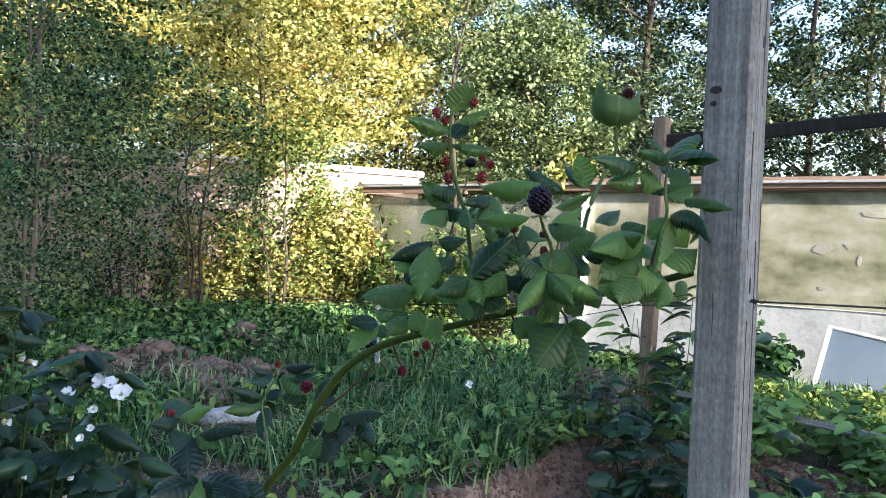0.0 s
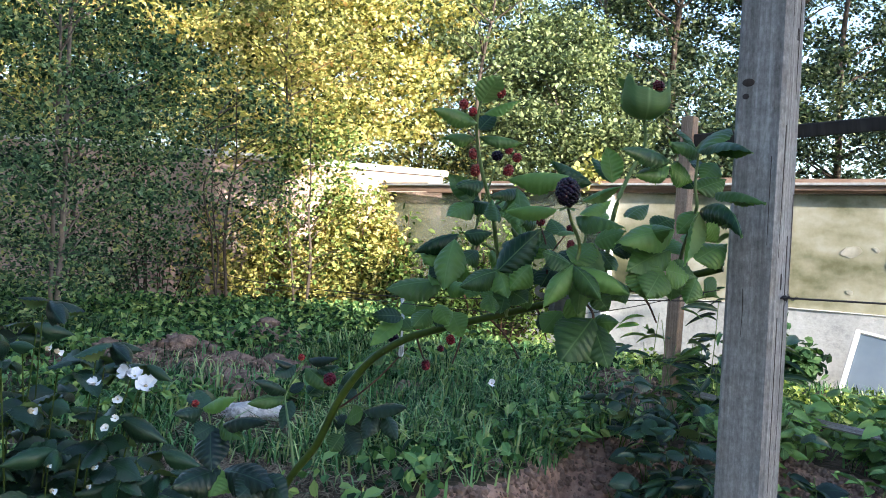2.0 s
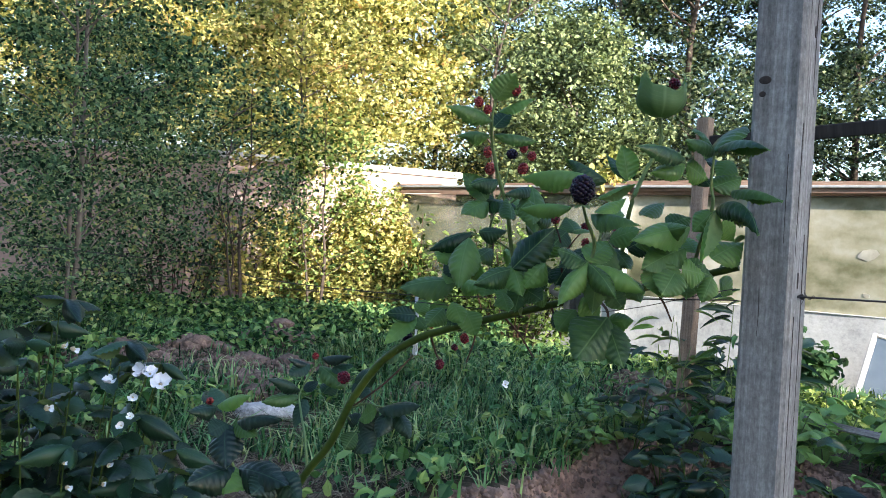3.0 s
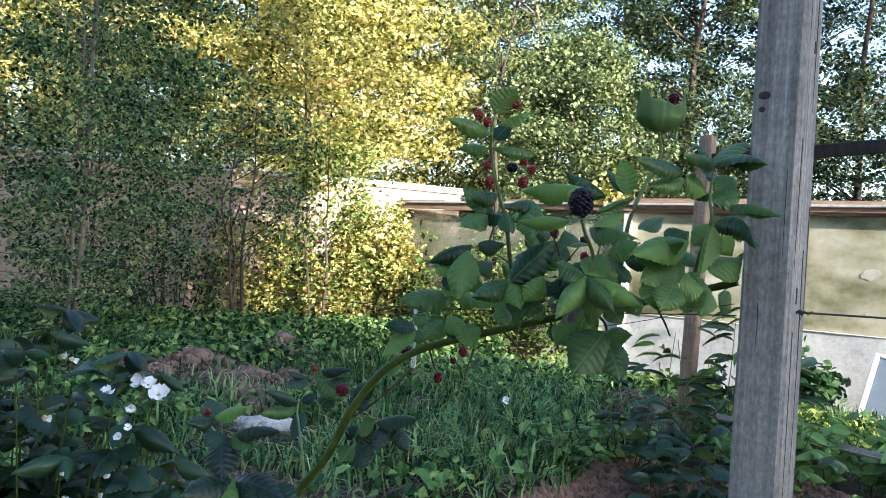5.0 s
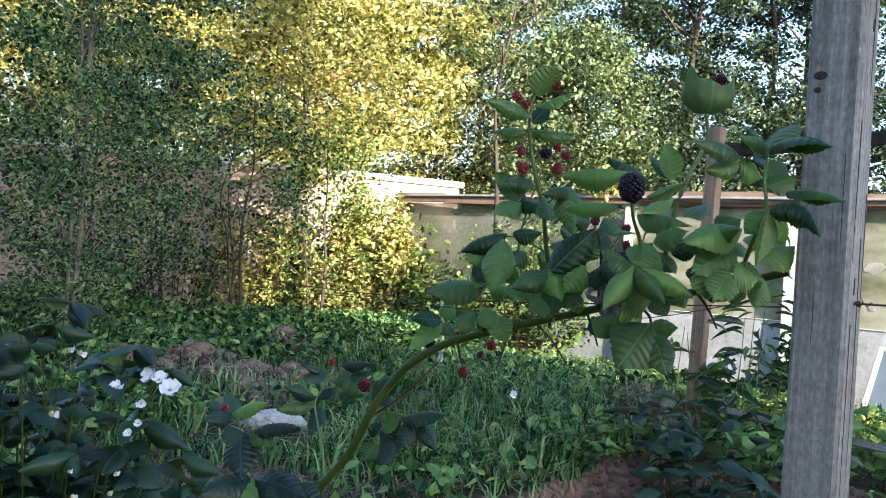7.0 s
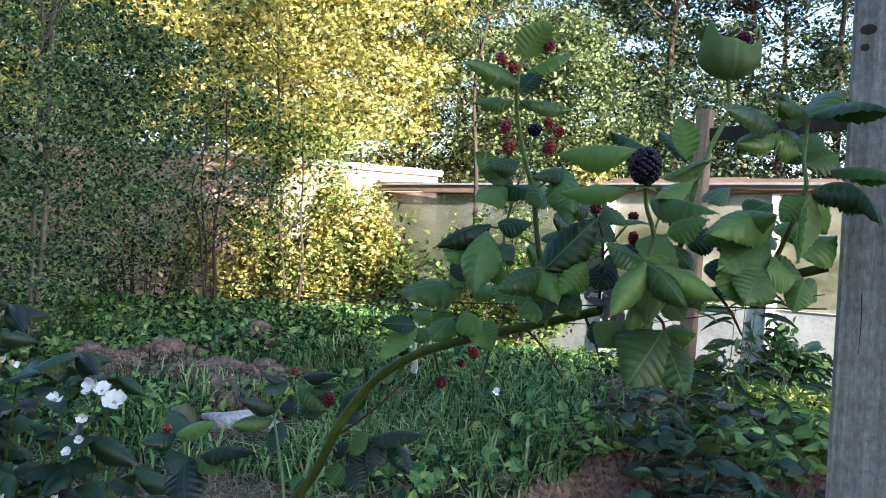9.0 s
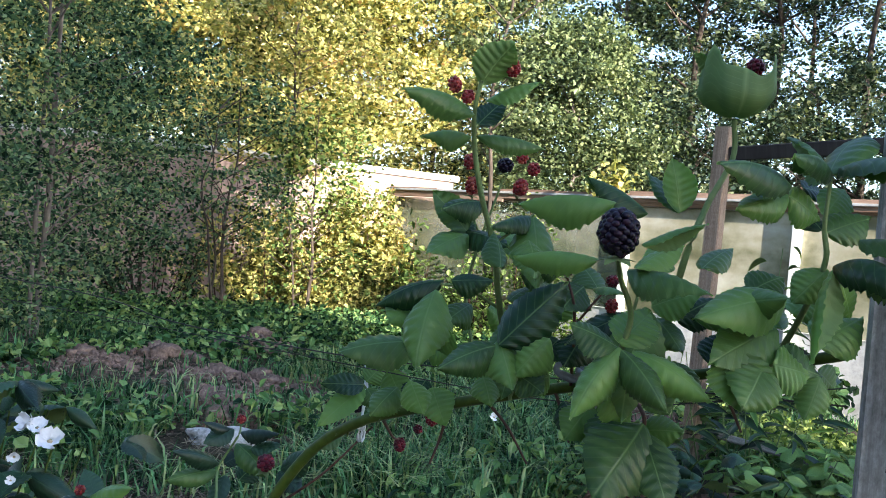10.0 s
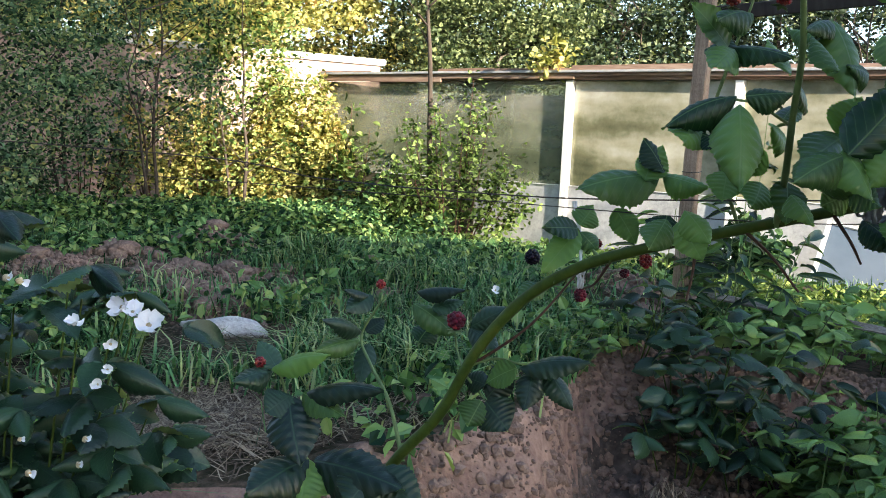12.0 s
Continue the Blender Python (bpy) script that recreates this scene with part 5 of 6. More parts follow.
for at_, w, h, mt, lab, ax in (
        ((0.089, 0.843, 0.799), 0.0240, 0.0285, B_BLACK, "large glossy ripe black berry", (-0.05, -0.1, 1)), ((0.029, 1.108, 0.857), 0.015, 0.014, B_BLACK, "ripe black berry", (0, 0, 1)),
        ((-0.001, 1.09, 0.856), 0.012, 0.015, B_RED, "unripe red berry", (-0.1, 0, 1)), ((0.003, 1.09, 0.836), 0.0135, 0.017, B_RED, "unripe red berry", (0.1, 0, 1)), ((0.053, 1.10, 0.855), 0.0125, 0.013, B_RED, "unripe red berry", (0.2, 0, 1)),
        ((0.043, 1.09, 0.838), 0.0135, 0.016, B_RED, "unripe red berry", (0.4, 0, 1)), ((0.043, 1.11, 0.865), 0.0115, 0.012, B_RED, "unripe red berry", (0, 0, 1)),
        ((-0.014, 0.955, 0.894), 0.011, 0.013, B_RED, "small unripe red berry", (-0.3, 0, 1)), ((-0.004, 0.946, 0.885), 0.010, 0.011, B_RED, "small unripe red berry", (0.2, 0, 1)), ((0.025, 0.955, 0.908), 0.011, 0.013, B_RED, "small unripe red berry", (0.2, 0, 1)),
        ((0.197, 0.985, 0.930), 0.014, 0.013, B_DARK, "half ripe dark red berry", (0.4, 0, 1)), ((-0.183, 1.246, 0.547), 0.0185, 0.019, B_DARK, "half ripe dark red berry", (0, -0.1, 1)),
        ((-0.052, 1.30, 0.567), 0.014, 0.017, B_DARK, "half ripe dark red berry", (0, 0, -1)), ((-0.102, 1.31, 0.603), 0.017, 0.018, B_BLACK, "ripe black berry", (0, 0, 1)),
        ((-0.017, 1.20, 0.617), 0.013, 0.015, B_RED, "unripe red berry", (0.3, 0, -1)), ((-0.03, 1.22, 0.602), 0.010, 0.010, B_DARK, "half ripe dark red berry", (0, 0, -1)), ((-0.062, 1.20, 0.631), 0.009, 0.009, B_RED, "small unripe red berry", (0, 0, 1)),
        ((-0.256, 1.424, 0.551), 0.012, 0.012, B_RED, "small unripe red berry", (0, 0, 1)), ((-0.366, 1.232, 0.504), 0.0115, 0.012, B_RED, "small unripe red berry", (0, 0, 1)), ((0.146, 0.99, 0.768), 0.011, 0.012, B_RED, "small unripe red berry", (0, 0, -1)),
        ((0.179, 0.979, 0.922), 0.010, 0.010, B_RED, "small unripe red berry", (0, 0, 1)), ((0.077, 0.985, 0.775), 0.011, 0.012, B_DARK, "half ripe dark red berry", (0, 0, 1)),
        ((0.110, 0.985, 0.769), 0.010, 0.010, B_DARK, "half ripe dark red berry", (0.2, 0, 1)), ((0.111, 0.985, 0.751), 0.010, 0.012, B_RED, "small unripe red berry", (0.1, 0, 1))):
    berry(bramble, at_, w, h, mt, lab, ax, 96 if w > 0.02 else 34 if w > 0.0125 else 24, int(at_[0] * 1000) % 97)


# ---- wires and ties along the row ----
def wire(name, pts, r, label, barbs=()):
    w = thing(name, Matrix.Translation(pts[0]), label, "wire")
    bpy.context.view_layer.update()
    line = smooth_line(pts, 12)
    ob = part("strand", tube(bmesh.new(), line, r, r, 5), M_WIRE, w)
    ob.matrix_world = Matrix.Identity(4)
    for f in barbs:
        i = int(f * (len(line) - 2))
        c, d = line[i], (line[i + 1] - line[i]).normalized()
        bm = bmesh.new()
        for k in range(10):
            a = k * 0.9
            b = (k + 1) * 0.9
            o = d.orthogonal()
            p = c + d * (k - 5) * 0.001 + Matrix.Rotation(a, 3, d) @ o * 0.0016
            q = c + d * (k - 4) * 0.001 + Matrix.Rotation(b, 3, d) @ o * 0.0016
            tube(bm, [p, q], 0.0005, 0.0005, 4)
        o = d.orthogonal()
        for a, e in ((0.5, -0.006), (2.4, 0.006), (3.9, -0.008), (5.5, 0.008)):
            tube(bm, [c + d * e * 0.6, c + d * e + Matrix.Rotation(a, 3, d) @ o * 0.0055], 0.0005, 0.0002, 4)
        ob = part("barb", bm, M_WIRE, w)
        ob.matrix_world = Matrix.Identity(4)
    return w


wire("barbed_wire", ((0.316, 0.905, 0.709), (0.428, 0.845, 0.711), (0.7, 0.66, 0.715), (1.6, -0.05, 0.72)), 0.0011, "rusty grey barbed wire stapled to the post", (0.03, 0.36, 0.55, 0.8))
wire("row_wire", ((0.27, 0.955, 0.70), (-0.029, 1.138, 0.676), (-0.16, 1.218, 0.671), (-0.318, 1.317, 0.674), (-0.536, 1.452, 0.690), (-1.5, 2.05, 0.69), (-3.2, 3.1, 0.64)), 0.0007, "thin grey wire stretched along the bramble row")
wire("slack_wire", ((0.268, 0.956, 0.712), (0.1, 1.06, 0.668), (-0.19, 1.24, 0.664), (-0.55, 1.47, 0.662), (-1.6, 2.1, 0.65)), 0.0005, "slack thin wire along the bramble row")


def string_tie(a, b, label):
    """Doubled white string from the wire down to a loop round the cane."""
    t = thing("string_tie", Matrix.Translation(a), label, "tie")
    bpy.context.view_layer.update()
    a, b = Vector(a), Vector(b)
    mid = (a + b) / 2 + Vector((0.002, -0.003, 0))
    for dx in (-0.0012, 0.0012):
        ob = part("cord", tube(bmesh.new(), smooth_line([a + Vector((dx, 0, 0)), mid + Vector((-dx, 0, 0)), b + Vector((dx, -0.006, 0))], 5), 0.0013, 0.0011, 5, 0.3, random.Random(2)), M_STRING, t, smooth=True)
        ob.matrix_world = Matrix.Identity(4)
    for o in (0.0, 0.0025):
        ring = [b + Vector((o + 0.001 * math.sin(k), 0.0085 * math.cos(k * 0.7854), 0.0085 * math.sin(k * 0.7854) - 0.004)) for k in range(9)]
        ob = part("loop", tube(bmesh.new(), ring, 0.0012, 0.0012, 5), M_STRING, t, smooth=True)
        ob.matrix_world = Matrix.Identity(4)


def cloth_tie(c, label):
    """A strip of cloth wound and knotted round the cane, with hanging ends."""
    rr = random.Random(6)
    t = thing("cloth_tie", Matrix.Translation(c), label, "tie")
    bpy.context.view_layer.update()
    c = Vector(c)

    def strip(name, pts, w, twist):
        bm, prev = bmesh.new(), None
        line = smooth_line(pts, 6)
        for k, q in enumerate(line):
            d = (line[min(k + 1, len(line) - 1)] - line[max(k - 1, 0)]).normalized()
            s_ = d.cross(Vector((math.sin(twist * k / len(line)), -1, 0.2 * math.cos(k)))).normalized()
            n = s_.cross(d) * 0.0012
            cur = [bm.verts.new(q + s_ * w * u + n * (1 if abs(u) < 0.3 else -1) * rr.uniform(0.6, 1.4)) for u in (-0.5, -0.18, 0.18, 0.5)]
            if prev:
                for i_ in range(3):
                    bm.faces.new((prev[i_], prev[i_ + 1], cur[i_ + 1], cur[i_]))
            prev = cur
        bmesh.ops.solidify(bm, geom=bm.faces[:], thickness=0.0007)
        ob = part(name, bm, M_CLOTH, t, smooth=True)
        ob.matrix_world = Matrix.Identity(4)
    for k in range(3):
        o = c + Vector((-0.006 + 0.007 * k, 0, -0.01))
        strip("wrap", [o + Vector((0.0015 * math.sin(3 * a + k), 0.011 * math.cos(a), 0.012 * math.sin(a))) for a in (q * 0.628 for q in range(11))], 0.008, 1.0)
    strip("bow", [c + Vector(q) for q in ((0.0, -0.012, 0.004), (-0.016, -0.016, 0.010), (-0.026, -0.012, 0.002), (-0.014, -0.014, -0.004), (0.0, -0.013, 0.0))], 0.007, 2.0)
    strip("bow", [c + Vector(q) for q in ((0.0, -0.012, 0.004), (0.012, -0.016, 0.014), (0.022, -0.012, 0.006), (0.012, -0.014, -0.003), (0.0, -0.013, 0.0))], 0.007, 2.0)
    strip("end", [c + Vector(q) for q in ((0.002, -0.012, -0.004), (0.008, -0.016, -0.022), (0.012, -0.016, -0.045), (0.014, -0.015, -0.072))], 0.007, 0.6)
    strip("end", [c + Vector(q) for q in ((-0.002, -0.012, -0.002), (-0.008, -0.016, -0.014), (-0.006, -0.016, -0.028))], 0.006, 1.4)


M_CLOTH = mottled("faded_cloth", [(0.3, (0.3, 0.31, 0.33)), (0.7, (0.52, 0.53, 0.56))], 90, 0.9, 400, 0.5, 0.0006)
string_tie((-0.085, 1.205, 0.668), (-0.082, 1.178, 0.606), "white string holding the cane to the wire")
cloth_tie((0.108, 1.052, 0.694), "knotted pale grey cloth strip tied round the cane and wire")


# ---- bushes of shared leaves ----
BLADES = [blade_mesh(1.0, w, f, c, 200 + i, 16, 3, 0.005, 0.05) for i, (w, f, c) in enumerate(((0.62, -25, 15), (0.7, -10, 20), (0.58, 15, 10), (0.66, -35, 25), (0.55, 0, 5), (0.72, -15, 12)))]
NARROW = [blade_mesh(1.0, w, f, c, 300 + i, 10, 2, 0.004) for i, (w, f, c) in enumerate(((0.26, 35, 20), (0.3, 20, 30), (0.22, 45, 15)))]

# Copies whose upper face is darkened for shade deep in the bushes.
SHADED_BLADES = []
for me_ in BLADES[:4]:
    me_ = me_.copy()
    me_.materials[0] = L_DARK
    SHADED_BLADES.append(me_)

SHADED_NARROW = []
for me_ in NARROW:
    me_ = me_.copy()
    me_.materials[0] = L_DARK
    SHADED_NARROW.append(me_)


L_RASP = leaf_material("raspberry_leaf_top", (0.04, 0.1, 0.028), (0.24, 0.4, 0.12), (0.28, 0.42, 0.18), 0.5, 0.35)
RASP_BLADES = []
for me_ in BLADES[:3] + NARROW:
    me_ = me_.copy()
    me_.materials[0] = L_RASP
    RASP_BLADES.append(me_)


def bush(name, base, stems, label, category, seed, size, blades_=BLADES, per=9, lean=0.25, r=0.003, roll=(25, 80), trio=True, group="", stem_mat=None, start=0.3):
    """Stems that fan out from the base, each with stalked leaves (in threes) along it. stems: (dx, dy, height)."""
    rr = random.Random(seed)
    b = thing(name, Matrix.Translation(base), label, category, group)
    bpy.context.view_layer.update()
    o = Vector(base)
    for dx, dy, h in stems:
        foot = o + Vector((dx * 0.3, dy * 0.3, -0.03))
        top = o + Vector((dx, dy, h))
        mid = (foot + top) / 2 + Vector((rr.uniform(-1, 1), rr.uniform(-1, 1), 0.4)) * lean * 0.12 * h
        line = smooth_line([foot, mid, top], 8)
        ob = part("stem", tube(bmesh.new(), line, r, r * 0.45, 6, 0.1, rr), stem_mat or M_SHOOT, b, smooth=True)
        ob.matrix_world = Matrix.Identity(4)
        for k in range(per):
            f = start + (1 - start) * (k + rr.random() * 0.7) / per if k < per - 1 else 1.0
            q = line[min(len(line) - 1, int(f * (len(line) - 1)))]
            a = rr.random() * 6.283
            d = Vector((math.cos(a), math.sin(a), rr.uniform(-0.1, 0.6)))
            d.normalize()
            e = q + d * size * rr.uniform(0.5, 0.9)
            for j in range(3 if trio else 1):
                t = d.copy()
                t.rotate(Euler((0, 0, (0, 1.25, -1.25)[j] + rr.uniform(-0.2, 0.2))))
                t.z = t.z * 0.5 - rr.uniform(0.1, 0.65)
                t.normalize()
                s = size * rr.uniform(0.75, 1.25) * (1 if j == 0 else 0.85)
                lf = new("leaf", rr.choice(blades_))
                lf.parent = b
                up = Vector((rr.uniform(-0.9, 0.9), rr.uniform(-1.2, 0.3), 0.75))
                z = (up - t * up.dot(t)).normalized()
                x = t.cross(z)
                lf.matrix_world = Matrix(((x.x, t.x, z.x, e.x), (x.y, t.y, z.y, e.y), (x.z, t.z, z.z, e.z), (0, 0, 0, 1))) @ Matrix.Diagonal((s, s, s, 1))
    return b


def flower(plant, at_, w, facing, seed, faded=False):
    rr = random.Random(seed)
    m = Matrix.Translation(at_) @ Vector((0, 0, 1)).rotation_difference(Vector(facing)).to_matrix().to_4x4()
    bm = bmesh.new()
    bmesh.ops.create_icosphere(bm, subdivisions=2, radius=w * (0.2 if faded else 0.1), matrix=Matrix.Diagonal((1, 1, 0.6, 1)))
    for v in bm.verts:
        v.co *= rr.uniform(0.8, 1.25)
    fl = part("flower", bm, M_STAMEN, plant, "faded brownish blossom" if faded else "open white five-petalled flower", smooth=True)
    fl.matrix_world = m
    for k in range(1 if faded else 5):
        bm = bmesh.new()
        a = k * 1.2566 + rr.uniform(-0.15, 0.15)
        g = []
        for i in range(5):
            u = i / 4
            hw = w * 0.29 * (0.3 + 1.15 * u - 0.75 * u ** 3)
            g.append([bm.verts.new((w * 0.1 + w * 0.42 * u, hw * s, w * (0.16 * u * u + 0.08 * s * s + 0.06 * rr.uniform(-1, 1)))) for s in (-1, -0.5, 0, 0.5, 1)])
        for A, B in zip(g, g[1:]):
            for j in range(4):
                bm.faces.new((A[j], B[j], B[j + 1], A[j + 1]))
        bmesh.ops.rotate(bm, verts=bm.verts[:], cent=(0, 0, 0), matrix=Matrix.Rotation(rr.uniform(-0.75, 0.15), 3, 'Y'))
        bmesh.ops.rotate(bm, verts=bm.verts[:], cent=(0, 0, 0), matrix=Matrix.Rotation(a, 3, 'Z'))
        part("petal", bm, M_PETAL, fl, smooth=True)
    return fl


rs = random.Random(8)
flowering = bush("flowering_bramble", (-0.80, 1.66, -0.16), [(rs.uniform(-0.34, 0.19), rs.uniform(-0.02, 0.25), rs.uniform(0.36, 0.72)) for _ in range(44)], "dark leafy bramble bush with white flowers", "bramble", 21, 0.085, SHADED_BLADES, per=7, start=0.2, stem_mat=M_CANE)
for at_, w, fc, fd in (((-0.586, 1.562, 0.487), 0.036, (-0.4, -0.85, 0.4), False), ((-0.571, 1.556, 0.482), 0.03, (0.3, -0.6, 0.8), False), ((-0.550, 1.552, 0.466), 0.040, (0.35, -0.7, 0.5), False), ((-0.597, 1.550, 0.441), 0.019, (0.3, -0.8, 0.3), False), ((-0.647, 1.565, 0.462), 0.026, (-0.2, -0.5, 0.8), False), ((-0.604, 1.56, 0.405), 0.014, (0.2, -0.7, 0.5), False),
                       ((-0.723, 1.544, 0.523), 0.026, (0, -0.8, 0.4), True), ((-0.707, 1.544, 0.520), 0.022, (0.4, -0.8, 0.3), True), ((-0.747, 1.544, 0.413), 0.028, (0, -1, 0.2), True),
                       ((-0.675, 1.484, 0.294), 0.022, (0.1, -0.9, 0.2), True), ((-0.614, 1.504, 0.331), 0.02, (0.2, -0.7, 0.5), True), ((-0.605, 1.525, 0.395), 0.018, (0, -0.9, 0.5), False), ((-0.692, 1.504, 0.329), 0.016, (0, -0.9, 0.3), True), ((-0.622, 1.504, 0.298), 0.02, (0, -0.9, 0.3), True)):
    flower(flowering, at_, w * 0.97, fc, int(abs(at_[2]) * 1000), fd)

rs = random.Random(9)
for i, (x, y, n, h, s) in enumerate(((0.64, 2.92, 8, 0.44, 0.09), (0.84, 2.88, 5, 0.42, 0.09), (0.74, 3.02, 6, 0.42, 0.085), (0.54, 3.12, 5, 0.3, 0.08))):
    bush("bramble_bush", (x, y, height(x, y)), [(rs.uniform(-0.24, 0.24), rs.uniform(-0.22, 0.15), h * rs.uniform(0.5, 1.1)) for _ in range(n)], "low dark green bramble bush at the foot of the stake", "bramble", 40 + i, s, SHADED_BLADES[:2] + SHADED_NARROW[:2], per=5, start=0.4, group="brambles", stem_mat=M_CANE)
for i, (x, y, n, h) in enumerate(((1.22, 2.62, 12, 0.46), (1.55, 2.95, 12, 0.24), (1.35, 2.25, 10, 0.52), (1.7, 2.5, 11, 0.42), (1.48, 2.72, 12, 0.36), (1.05, 2.4, 9, 0.42), (1.0, 2.72, 12, 0.34), (1.2, 2.78, 10, 0.3), (1.95, 3.1, 9, 0.22), (1.3, 3.3, 10, 0.2), (1.65, 3.4, 10, 0.18), (1.08, 3.2, 9, 0.22))):
    bush("raspberry_bush", (x, y, height(x, y)), [(rs.uniform(-0.25, 0.25), rs.uniform(-0.25, 0.25), h * rs.uniform(0.6, 1.1)) for _ in range(n)], "raspberry bush with long green leaves", "raspberry", 60 + i, 0.072, per=8, start=0.3, group="raspberries", blades_=RASP_BLADES)
for i, (x, y, n, h) in enumerate(((0.88, 3.42, 5, 0.45), (0.98, 3.35, 4, 0.34), (0.72, 3.45, 3, 0.42))):
    bush("willow_herb", (x, y, height(x, y)), [(rs.uniform(-0.14, 0.2), rs.uniform(-0.1, 0.1), h * rs.uniform(0.7, 1.1)) for _ in range(n)], "upright weed with narrow rolled leaves beside the stake", "weed", 80 + i, 0.115, SHADED_NARROW + NARROW[:1], per=9, trio=False, group="weeds", start=0.35)

for i, (x, y, n, h, s) in enumerate(((0.43, 3.2, 7, 0.16, 0.045), (0.3, 3.0, 6, 0.15, 0.042))):
    bush("bank_weed", (x, y, height(x, y)), [(rs.uniform(-0.16, 0.16), rs.uniform(-0.14, 0.12), h * rs.uniform(0.5, 1.1)) for _ in range(n)], "low bright green weed with oval leaves on the bank", "weed", 180 + i, s, BLADES, per=6, start=0.2, r=0.002, group="weeds")

bush("willow_herb", (1.0, 3.42, height(1.0, 3.42)), ((0.05, 0.0, 0.8), (0.02, 0.03, 0.66)), "tall upright weed with narrow rolled leaves beside the stake", "weed", 88, 0.09, SHADED_NARROW, per=18, trio=False, group="weeds", start=0.3)

daisy = thing("meadow_flower", Matrix.Translation((0.12, 3.26, height(0.12, 3.26))), "small white meadow flower in the grass", "flower")
bpy.context.view_layer.update()
stem(daisy, "stalk", ((0.12, 3.26, height(0.12, 3.26) - 0.01), (0.125, 3.255, 0.12), (0.118, 3.25, 0.248)), 0.0015, 0.001, M_SHOOT)
flower(daisy, (0.118, 3.248, 0.252), 0.03, (0.1, -0.7, 0.7), 5)


# ---- weeds, straw, clods ----
def stuff_leaves(name, where, n, size, material, label, seed, hi=0.25, droop=-0.1, squash=0.5):
    rng = np.random.default_rng(seed)
    c = []
    while len(c) < n // 7:
        q = where(rng)
        if q is not None:
            c.append((q[0], q[1], height(q[0], q[1]) + 0.02 + hi * rng.random() ** 1.5))
    v, f = leaf_cloud(np.array(c), 0.045, n, size, rng, squash, droop)
    return tagged(soup(name, v, f, material), label, "weeds", kind="stuff")


def near_trees(rng):
    x = rng.uniform(-4.5, 0.2)
    y = rng.normal(7.15 - 0.22 * x * 0, 0.45) + (0.25 * (x + 2.0) if x > -2 else 0) - (0.7 if x < -2.8 else 0)
    return (x, y) if noise.noise((x * 1.9, y * 1.9, 77)) > rng.uniform(-0.5, 0.25) else None


def by_house(rng):
    s = rng.uniform(0.9, 3.7)
    o = abs(rng.normal(0, 0.55)) + 0.05
    p = GH + U * s - V * o
    return (p.x, p.y)


def lit_bed(rng):
    x, y = rng.uniform(0.9, 3.4), rng.uniform(3.8, 4.75)
    return (x, y) if (x - 0.72) ** 2 + (y - 3.98) ** 2 > 0.16 else None


def scattered(rng):
    x, y = rng.uniform(-3.0, 1.2), rng.uniform(2.2, 7.0)
    return (x, y) if y > bank(x) and noise.noise((x * 1.3, y * 1.3, 40)) > rng.uniform(-0.05, 0.25) and not on_mat(x, y, rng) and not on_mound(x, y, 0.6 * rng.random() + 0.2) and not (abs(x + 0.745) < 0.22 and 2.85 < y < 3.4) else None


stuff_leaves("ground_weeds", near_trees, 26000, 0.042, F_WEED, "dense broad-leaved weeds under the trees", 91, 0.22)
stuff_leaves("greenhouse_weeds", by_house, 5000, 0.042, F_SHRUB, "sunlit yellow-green weeds along the greenhouse", 92, 0.09)
stuff_leaves("bed_weeds", lit_bed, 15000, 0.028, F_LIME, "sunlit yellow-green weeds in the bed", 93, 0.05)
stuff_leaves("low_weeds", scattered, 13000, 0.042, F_WEED, "low green weeds among the grass", 94, 0.06)


def dry_spot(rng):
    if rng.random() < 0.6:
        return rng.normal(-0.66, 0.15), rng.normal(2.42, 0.11)
    x, y = rng.uniform(-1.3, 0.2), rng.uniform(1.9, 3.4)
    return (x, y) if noise.noise((x * 1.5, y * 1.5, 21)) > -0.15 and y > bank(x) + 0.12 else None


def dug(rng):
    x = rng.uniform(-0.6, 1.7)
    return x, bank(x) + 0.03 - 0.85 * rng.random() ** 1.3


def trench(rng):
    x = rng.uniform(0.1, 1.7)
    return x, bank(x) - 0.4 - 0.6 * rng.random()


def litter(name, n, where, length, width, material, label, seed):
    """Thin dry stalks lying criss-cross on the ground."""
    rng = np.random.default_rng(seed)
    v, f = [], []
    while len(v) < n * 6:
        q = where(rng)
        if q is None:
            continue
        a, L = rng.random() * 6.283, length * rng.uniform(0.4, 1.2)
        d, s_ = Vector((math.cos(a), math.sin(a), 0)), Vector((-math.sin(a), math.cos(a), 0)) * width * rng.uniform(0.6, 1.4)
        o = Vector((q[0], q[1], 0))
        b = len(v)
        for k in range(3):
            p_ = o + d * L * (k / 2 - 0.5) + s_ * rng.uniform(-3, 3)
            z_ = height(p_.x, p_.y) + 0.004 + 0.022 * rng.random()
            v += [(p_.x - s_.x, p_.y - s_.y, z_), (p_.x + s_.x, p_.y + s_.y, z_ + width * rng.uniform(-0.6, 0.6))]
        f += [(b, b + 1, b + 3, b + 2), (b + 2, b + 3, b + 5, b + 4)]
    return tagged(soup(name, v, f, material), label, "litter", kind="stuff")


litter("straw", 7000, dry_spot, 0.1, 0.0014, F_STRAW, "dry straw and dead grass on the bed", 7)
litter("root_litter", 6000, trench, 0.075, 0.0015, F_STRAW, "dead roots and stalks on the dug soil", 9)


